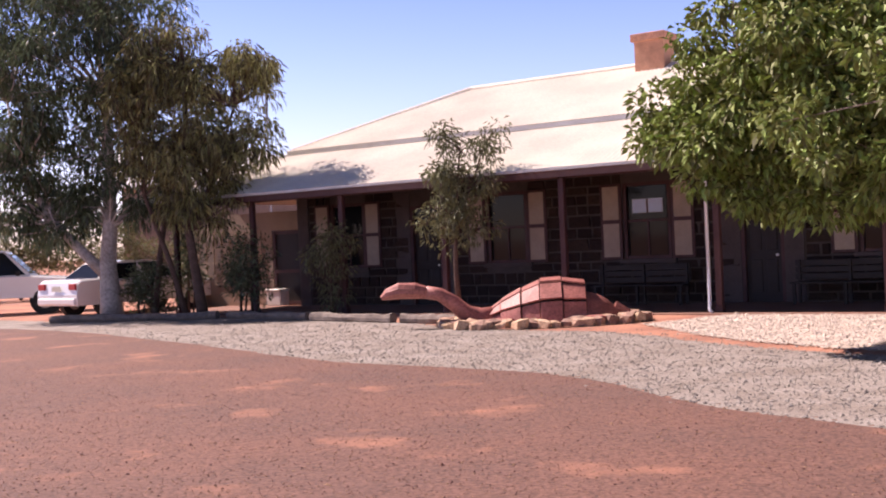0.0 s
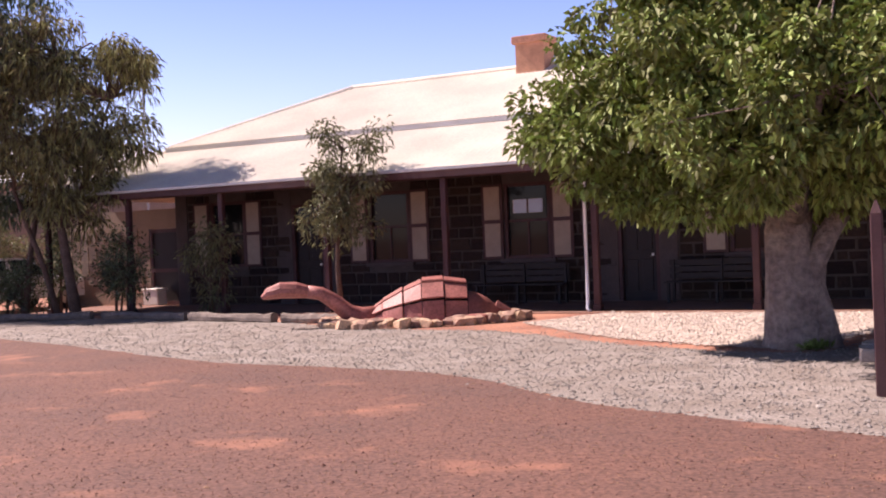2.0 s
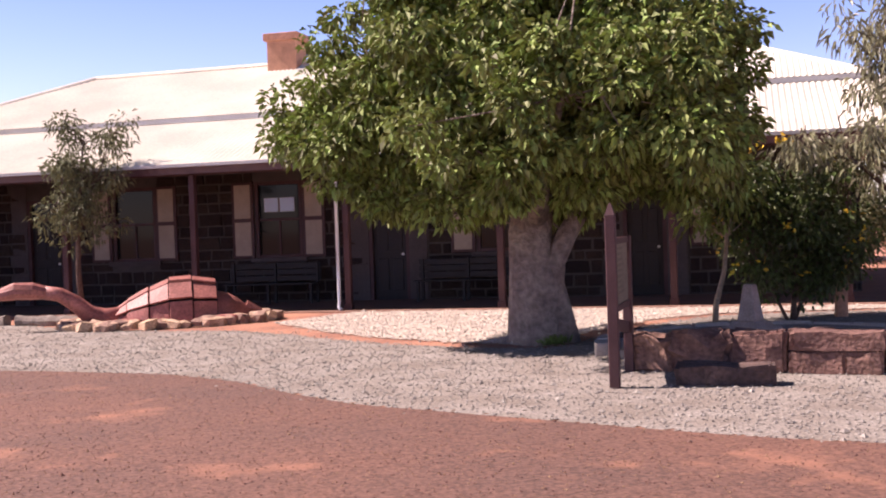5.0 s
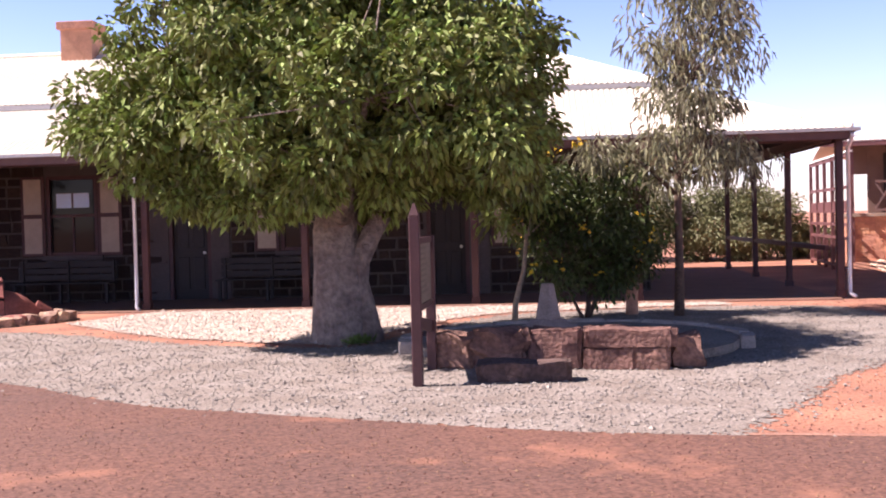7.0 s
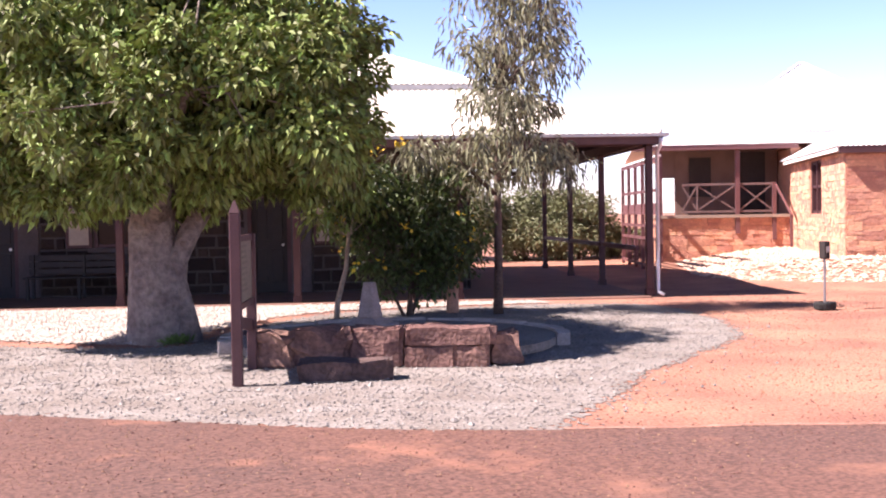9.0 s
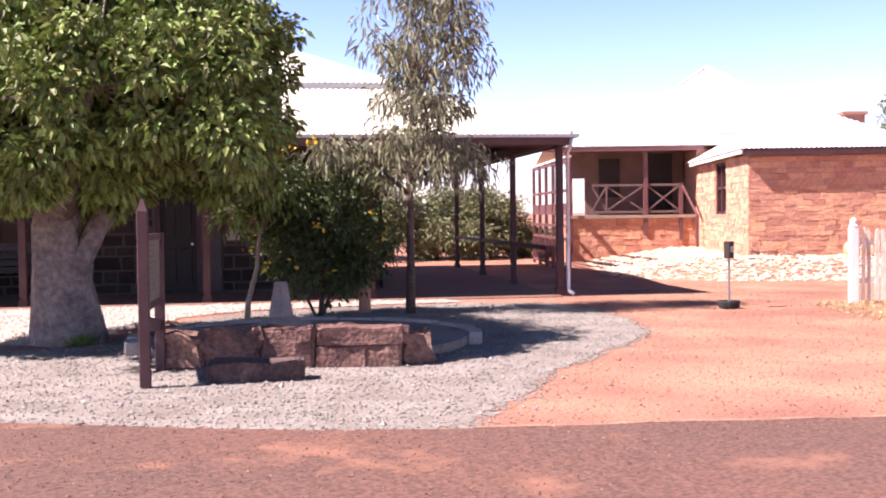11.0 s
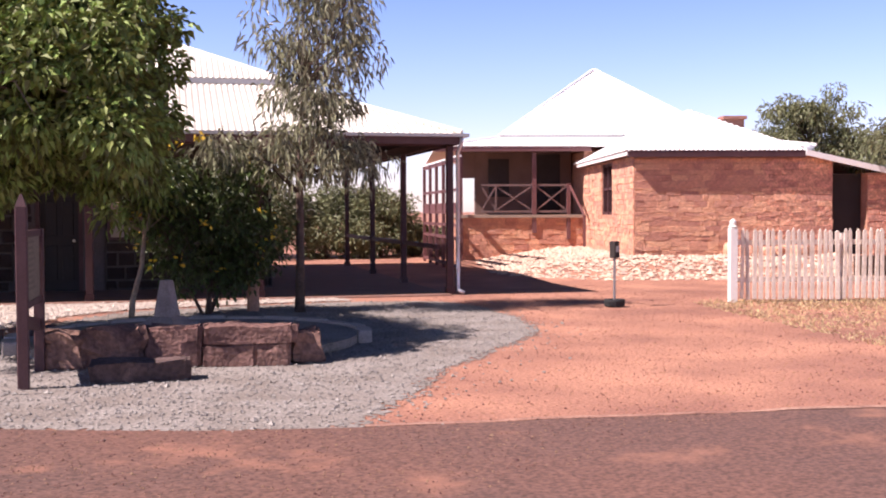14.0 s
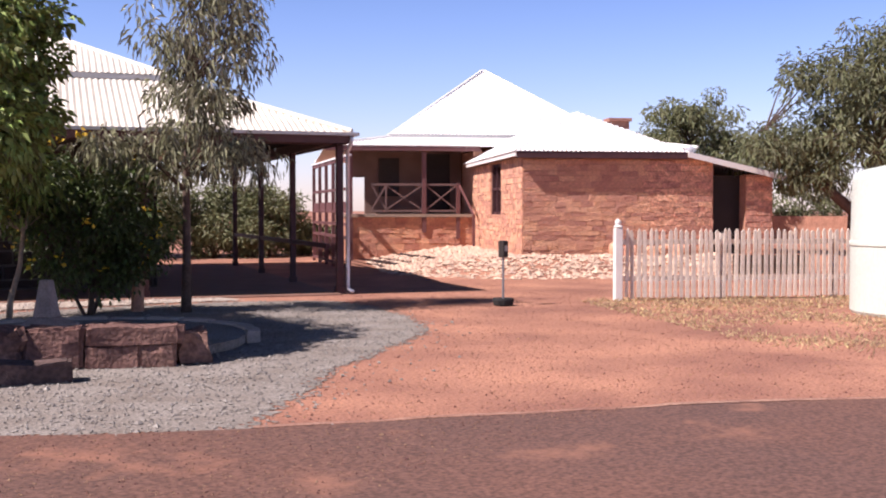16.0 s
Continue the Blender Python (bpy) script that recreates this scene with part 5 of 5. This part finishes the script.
def rear_house():
    b = thing("rear_house", H, "red stone house with white pyramid roof and raised verandah", "house")
    part("stone_base", B(-4.1, 7.75, -.3, 0, 10.4, 1.42), "redmortar", b, "rough red stone base wall")
    part("deck_edge", B(-4.15, 7.62, 1.4, .05, 10.4, 1.5), "creamwall", b, "pale edge of the raised verandah floor")
    # back wall and lintel carry the verandah's shade as a darker colour
    part("back_wall", B(-3.36, 9.9, 1.5, -.05, 10.3, 3.95), "shadewall", b, "rendered wall, verandah shade put into its brown colour")
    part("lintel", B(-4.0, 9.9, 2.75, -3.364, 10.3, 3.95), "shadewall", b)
    part("right_wall", B(0, 7.6, -.2, .3, 10.3, 3.55), "redmortar", b)
    part("body_wall", B(-2.5, 10.4, -.2, 6.4, 18, 4.1), "redmortar", b)
    # doorway and window are near-black panels painted as interior shade
    part("dark_doorway", B(-1.35, 9.84, 1.5, -.45, 9.896, 3.55), "dark", b, "near-black panel standing for the shade in a doorway")
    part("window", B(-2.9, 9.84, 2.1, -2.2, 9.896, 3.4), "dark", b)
    for x in (-3.98, -1.6):
        part("post", B(x - .07, 7.66, .9 if x > -2 else -.1, x + .07, 7.8, 3.6), "mauve", b, "mauve verandah post")
    part("rail_post", B(-.55, 7.66, .7, -.43, 7.78, 2.5), "mauve", b)
    for x0, x1 in ((-3.3, -1.67), (-1.53, -.55)):
        xm = (x0 + x1) / 2 - .35 if x0 < -3 else x1
        for z in (1.6, 2.45):
            part("rail", bar(bmesh.new(), (x0, 7.72, z), (x1, 7.72, z), .05, .07), "railgrey", b, "timber rail")
        spans = [(x0, xm)] + ([(xm, x1)] if x0 < -3 else [])
        for a, c in spans:
            part("brace", bar(bmesh.new(), (a, 7.715, 1.64), (c, 7.715, 2.42), .03, .05), "railgrey", b, "diagonal timber brace")
            part("brace", bar(bmesh.new(), (a, 7.75, 2.42), (c, 7.75, 1.64), .03, .05), "railgrey", b)
        if x0 < -3:
            part("baluster", bar(bmesh.new(), (xm, 7.72, 1.64), (xm, 7.72, 2.41), .05), "railgrey", b)
    bm = bmesh.new()
    bar(bm, (-.45, 7.7, 2.42), (-.2, 6.3, 1.45), .05, .07)
    bar(bm, (-.2, 6.35, .3), (-.2, 6.35, 1.5), .08)
    part("stair_rail", bm, "mauve", b, "sloping stair rail")
    part("fascia", B(-4.8, 7.42, 3.52, .2, 7.46, 3.7), "mauve", b, "dark fascia under the eaves")
    hip_roof(b, -4.8, 7.5, 7.4, 20.2, 3.68, 2.35, 4.12, 13.5, 6.85, "whiteroof")
    c = part("chimney", B(4.1, 6.0, 3.1, 4.7, 6.5, 4.42), "brick", b, "dark red brick chimney")
    part("chimney_cap", B(4.03, 5.93, 4.42, 4.77, 6.57, 4.52), "brick", c)


rear_house()


def hut():
    h = thing("stone_hut", H, "small red rubble-stone hut with white iron roof and lean-to", "hut")
    z = HUT_Z
    part("front_wall", B(0, 0, z - .5, 5.1, .4, 3.02), "redmortar", h, "red rubble stone wall")
    bm = bmesh.new()
    for a, b, c, d in ((.4, 2.9, z - .5, 3.02), (2.9, 4.4, z - .5, 1.5), (2.9, 4.4, 2.95, 3.02), (4.4, 7.6, z - .5, 3.02)):
        box(bm, 0, a, c, .4, b, d)
    part("side_wall", bm, "redmortar", h, "paler sunlit rubble wall")
    w = part("window", B(.18, 2.9, 1.5, .22, 4.4, 2.95), "glass", h, "narrow dark window")
    bm = bmesh.new()
    for a, b in ((2.9, 3.0), (3.6, 3.7), (4.3, 4.4)):
        box(bm, .02, a, 1.5, .26, b, 2.95)
    for a in (1.5, 2.2, 2.87):
        box(bm, .04, 3.0, a, .26, 4.3, a + .08)
    part("frame", bm, "maroon", w)
    part("back_wall", B(.4, 7.2, z - .5, 5.1, 7.6, 3.0), "redmortar", h)
    part("inner_right_wall", B(4.7, .4, z - .5, 5.1, 7.2, 3.0), "redmortar", h)
    part("end_pier", B(6.0, .0, z - .5, 6.75, .4, 2.55), "redmortar", h)
    part("end_wall", B(6.35, .4, z - .5, 6.75, 5, 2.55), "redmortar", h)
    # dark sheet close behind the opening, added so the doorway looks unlit
    part("doorway_back", B(5.1, .45, z - .4, 6.35, .5, 2.55), "dark", h, "near-black sheet standing for shade inside the lean-to doorway")
    part("plate", B(-.1, -.08, 3.02, 4.3, .1, 3.12), "mauve", h, "dark timber wall plate")
    part("fascia", B(-.2, -.28, 2.95, 4.3, -.25, 3.12), "maroon", h, "dark brown fascia board under the eaves")
    part("side_fascia", B(-.24, -.25, 3.0, -.21, 7.6, 3.13), "postwhite", h, "pale fascia board")
    # roof: hip over the main room
    e = 3.13
    rf = [("main_roof", (( -.28, -.3, e), (4.35, -.3, e)), [(-.28, -.3, e), (2.0, 2.2, 4.35), (4.35, -.3, e)]),
          ("main_roof", ((4.35, -.3, e), (4.35, 8, e)), [(4.35, -.3, e), (2.0, 2.2, 4.35), (2.0, 8, 4.35), (4.35, 8, e)]),
          ("main_roof", ((-.28, 8, e), (-.28, -.3, e)), [(-.28, 8, e), (2.0, 8, 4.35), (2.0, 2.2, 4.35), (-.28, -.3, e)])]
    for n, lo, hi in rf:
        part(n, corrugated(lo, hi), "whiteroof", h, "white corrugated iron")
    part("lean_to_roof", poly(bmesh.new(), [(4.3, -.3, 3.08), (6.95, -.3, 2.5), (6.95, 5, 2.5), (4.3, 5, 3.08)], (0, 0, .05)), "whiteroof", h)
    bm = bmesh.new()
    bar(bm, (4.3, -.33, 3.06), (6.98, -.33, 2.46), .04, .14)
    part("barge_board", bm, "postwhite", h, "pale barge board of the lean-to")
    part("flue", tube(bmesh.new(), [(5.6, 3, 2.7), (5.6, 3, 3.35)], [.09, .09], 10), "pipe", h)
    part("flue_cap", lathe(bmesh.new(), [(.14, 3.35), (.16, 3.4), (.02, 3.5)], 12), "pipe", h, m=pose(5.6, 3, 0))


hut()


def rubble_bank():
    rng = np.random.default_rng(15)
    n = 4600
    a, b = rng.uniform(-5, 5.5, n * 4), rng.uniform(-4.2, 7, n * 4)
    out = (b < -.15) | (a < -.15)
    out &= np.hypot(np.minimum(a, 0), np.minimum(b, 0)) < 3.6
    a, b = a[out][:n], b[out][:n]
    P = np.array([[*(HUT + HUT_X * float(x) + HUT_Y * float(y)).xy, 0] for x, y in zip(a, b)])
    P[:, 2] = [rise(x, y) + .01 for x, y, _ in P]
    ob = new("rubble_bank", scatter_ground(P, .06, rng, "palerock", flat=.5))
    tagged(ob, "bank of pale tan rubble stones below the hut", "rubble", kind="stuff")
    rr = random.Random(4)
    for i in range(9):
        x, y = 2.6 + rr.uniform(-.6, 1.6), -.25 - rr.uniform(0, .4)
        p = HUT + HUT_X * x + HUT_Y * y
        r = part("boulder", rock_mesh(rr, rr.uniform(.3, .6), rr.uniform(.3, .5), rr.uniform(.25, .5), .3), "redstone", m=pose(p.x, p.y, rise(p.x, p.y) + .1, 0, 0, rr.uniform(0, 360)))
        tagged(r, "red boulder against the hut wall", "boulder", "boulders at the hut")


rubble_bank()


def fence():
    p, q = Vector((17.75, 9.05, 0)), Vector((21.1, 5.75, 0))
    d = (q - p)
    L = d.length
    F = pose(p.x, p.y, 0, 0, 0, math.degrees(math.atan2(d.y, d.x)))
    f = thing("picket_fence", F, "weathered white picket fence with a square end post", "fence")
    po = part("end_post", B(-.07, -.07, 0, .07, .07, 1.3, bevel=.01), "postwhite", f, "white painted post")
    part("finial", lathe(bmesh.new(), [(.05, 1.3), (.085, 1.32), (.05, 1.35), (.06, 1.38), (.055, 1.42), (.01, 1.46)], 14), "postwhite", po)
    for z in (.35, 1.0):
        part("rail", B(.07, .02, z, L + 3.5, .06, z + .09), "picket", f)
    rng = random.Random(2)
    base = []
    for k in range(4):
        bm = bmesh.new()
        w = .029 + .003 * k
        pts = [(-w, 0, .05), (w, 0, .05), (w, 0, 1.22), (0, 0, 1.29 - .01 * k), (-w, 0, 1.22)]
        poly(bm, pts, (0, .022, 0))
        me = mesh_of(bm)
        me.materials.append(M["picket"])
        base.append(me)
    n = int((L + 3.4) / .115)
    for i in range(n):
        part("picket", base[i % 4], "picket", f, m=pose(.16 + i * .115, -.003, rng.uniform(-.015, .015), 0, rng.uniform(-1.2, 1.2), 0))
    part("backing_board", B(2.2, .064, .45, 3.6, .085, .8), "palebark", f, "reddish board fixed behind the pickets")
    for x in (2.0, 4.2, 6.4):
        part("post", B(x - .05, .062, 0, x + .05, .16, 1.2), "picket", f)
    t = thing("water_tank", pose(18.35, 3.95, 0), "pale green ribbed water tank standing on earth", "tank")
    part("tank_body", lathe(bmesh.new(), [(1.17, 0), (1.2, .05), (1.2, 1.05), (1.22, 1.07), (1.22, 1.12), (1.2, 1.14), (1.18, 2.1), (1.12, 2.2), (1.0, 2.25), (.3, 2.4)], 48), "tank", t)
    w = thing("far_wall", pose(42.5, 15.0, 0, 0, 0, -75), "low ruined red stone wall in the distance", "wall")
    part("masonry", B(0, 0, 0, 9, .4, 1.4), "redmortar", w)


fence()


def screen():
    """Slatted mauve screen beside the rear house."""
    p, q = Vector((22.2, 19.2, 0)), Vector((26.5, 24.4, 0))
    d = q - p
    L = d.length
    s = thing("timber_screen", pose(p.x, p.y, 0, 0, 0, math.degrees(math.atan2(d.y, d.x))), "tall mauve timber screen with open lattice panels", "screen")
    n = 5
    for i in range(n + 1):
        x = L * i / n
        part("stile", B(x - .045, -.045, 0, x + .045, .045, 3.05), "mauve", s)
    for z in (.1, .85, 1.2, 1.55, 2.15, 2.95):
        part("cross_rail", B(0, -.03, z, L, .03, z + .08), "mauve", s)
    for i in range(n):
        x0, x1 = L * i / n + .046, L * (i + 1) / n - .046
        part("infill", B(x0, -.012, 1.632, x1, .012, 1.85), "mauve", s)
        for k in range(1, 3):
            x = x0 + (x1 - x0) * k / 3
            part("slat", B(x - .02, -.012, .18, x + .02, .012, .848), "mauve", s)
    part("capping", B(-.1, -.06, 3.052, L + .1, .06, 3.1), "whiteroof", s)


screen()


def dry_grass():
    rng = np.random.default_rng(19)
    x, y = rng.uniform(10, 24, 60000), rng.uniform(1.5, 9.5, 60000)
    t = (x - 17.75) * .699 - (y - 9.05) * .715            # along the fence
    s = -(x - 17.75) * .715 - (y - 9.05) * .699           # before it
    patch = np.array([noise.noise(Vector((a * .7, b * .7, 3.0))) for a, b in zip(x, y)])
    k = (s > -.3) & (t > -.8 + s * .08) & (t < 9) & (s < 8) & (patch + .25 - s * .05 > rng.uniform(-.3, .5, len(x)))
    x, y = x[k], y[k]
    pts = np.stack([x, y, np.zeros(len(x))], 1)
    d = rng.normal(size=(len(x), 3)) * .9 + np.array([0, 0, .55])
    tagged(new("dry_grass", leaves_mesh(pts, d, .09, .016, rng, .1, "straw")), "short dry straw-coloured grass before the fence", "grass", kind="stuff")


dry_grass()


# ---- masonry pieces ----
def wall_stones(parent, name, x0, x1, z0, z1, y, holes, course, width, material, joined, seed, near, m=None, limit=290, proud=.03, joint=.022, wild=.05):
    """Uneven coursed stones on a wall face; those in the stretch near are single parts, the rest one joined part."""
    rng = random.Random(seed)
    shapes = []
    for k in range(10):
        bm = bmesh.new()
        box(bm, -.5, -.5, -.5, .5, .5, .5)
        bmesh.ops.bevel(bm, geom=[e for e in bm.edges if all(v.co.y < 0 for v in e.verts)], offset=.06, segments=1, affect="EDGES")
        for v in bm.verts:
            v.co.x += rng.uniform(-wild, wild)
            v.co.z += rng.uniform(-wild, wild)
            if v.co.y < -.3:
                v.co.y += rng.uniform(-.25, .2)
        me = mesh_of(bm)
        me.materials.append(M[material])
        shapes.append(me)
    verts, faces, count = [], [], 0
    z = z0
    while z < z1 - .08:
        h = min(course * rng.uniform(.65, 1.4), z1 - z)
        x = x0
        while x < x1 - .08:
            w = min(width * rng.uniform(.5, 1.6), x1 - x)
            hit = [o for o in holes if x + w > o[0] - .02 and x < o[1] + .02 and z + h > o[2] - .02 and z < o[3] + .02]
            if hit:
                o = hit[0]
                if x < o[0] - .12:
                    w = o[0] - .02 - x
                else:
                    x = o[1] + .02
                    continue
            mx = Matrix.LocRotScale((x + w / 2, y, z + h / 2), None, (w - joint, proud * 2 * rng.uniform(.6, 1.3), h - joint))
            me = shapes[rng.randrange(10)]
            if near[0] <= x <= near[1] and count < limit:
                part(name, me, material, parent, m=(m @ mx) if m else mx)
                count += 1
            else:
                n = len(verts)
                mm = (m @ mx) if m else mx
                verts += [tuple(mm @ v.co) for v in me.vertices]
                faces += [tuple(n + i for i in p.vertices) for p in me.polygons]
            x += w
        z += h
    if verts:
        me = bpy.data.meshes.new("stones")
        me.from_pydata(verts, [], faces)
        me.materials.append(M[joined])
        tagged(part("stonework", me, joined, parent), kind="stuff")


HOLES = [(a - .02, b + .02, c - .1, d) for a, b, c, d in FRONT] + [(a - .42, b + .42, 0, 2.95) for a, b, c, d in FRONT if c < .1] + [(WL - .1, WL + .4, 0, 3.3)]
# front wall stones: verandah shade is part of their near-black colour
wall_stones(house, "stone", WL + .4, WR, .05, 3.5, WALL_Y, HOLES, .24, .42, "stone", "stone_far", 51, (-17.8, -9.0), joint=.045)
hut_ob = bpy.data.objects["stone_hut"]
wall_stones(hut_ob, "stone", 0.02, 5.08, HUT_Z - .2, 3.0, 0, [], .125, .3, "redstone", "redstone_far", 52, (0, 3.2), proud=.02, joint=.004, wild=.1)
SIDE = Matrix(((0, 1, 0, 0), (-1, 0, 0, 0), (0, 0, 1, 0), (0, 0, 0, 1)))
wall_stones(hut_ob, "stone", -7.5, -.02, HUT_Z - .2, 3.0, 0, [(-4.45, -2.85, 1.45, 3.0)], .125, .3, "redstone", "redstone_far", 53, (99, 99), m=SIDE, proud=.02, joint=.004, wild=.1)
wall_stones(hut_ob, "stone", 6.02, 6.74, HUT_Z - .2, 2.5, 0, [], .125, .3, "redstone", "redstone_far", 54, (99, 99), proud=.02, joint=.004, wild=.1)
wall_stones(bpy.data.objects["rear_house"], "stone", -4.08, -.02, -.25, 1.4, 7.75, [], .14, .3, "redstone", "redstone_far", 55, (-4.1, 0), proud=.024, joint=.006, wild=.1)
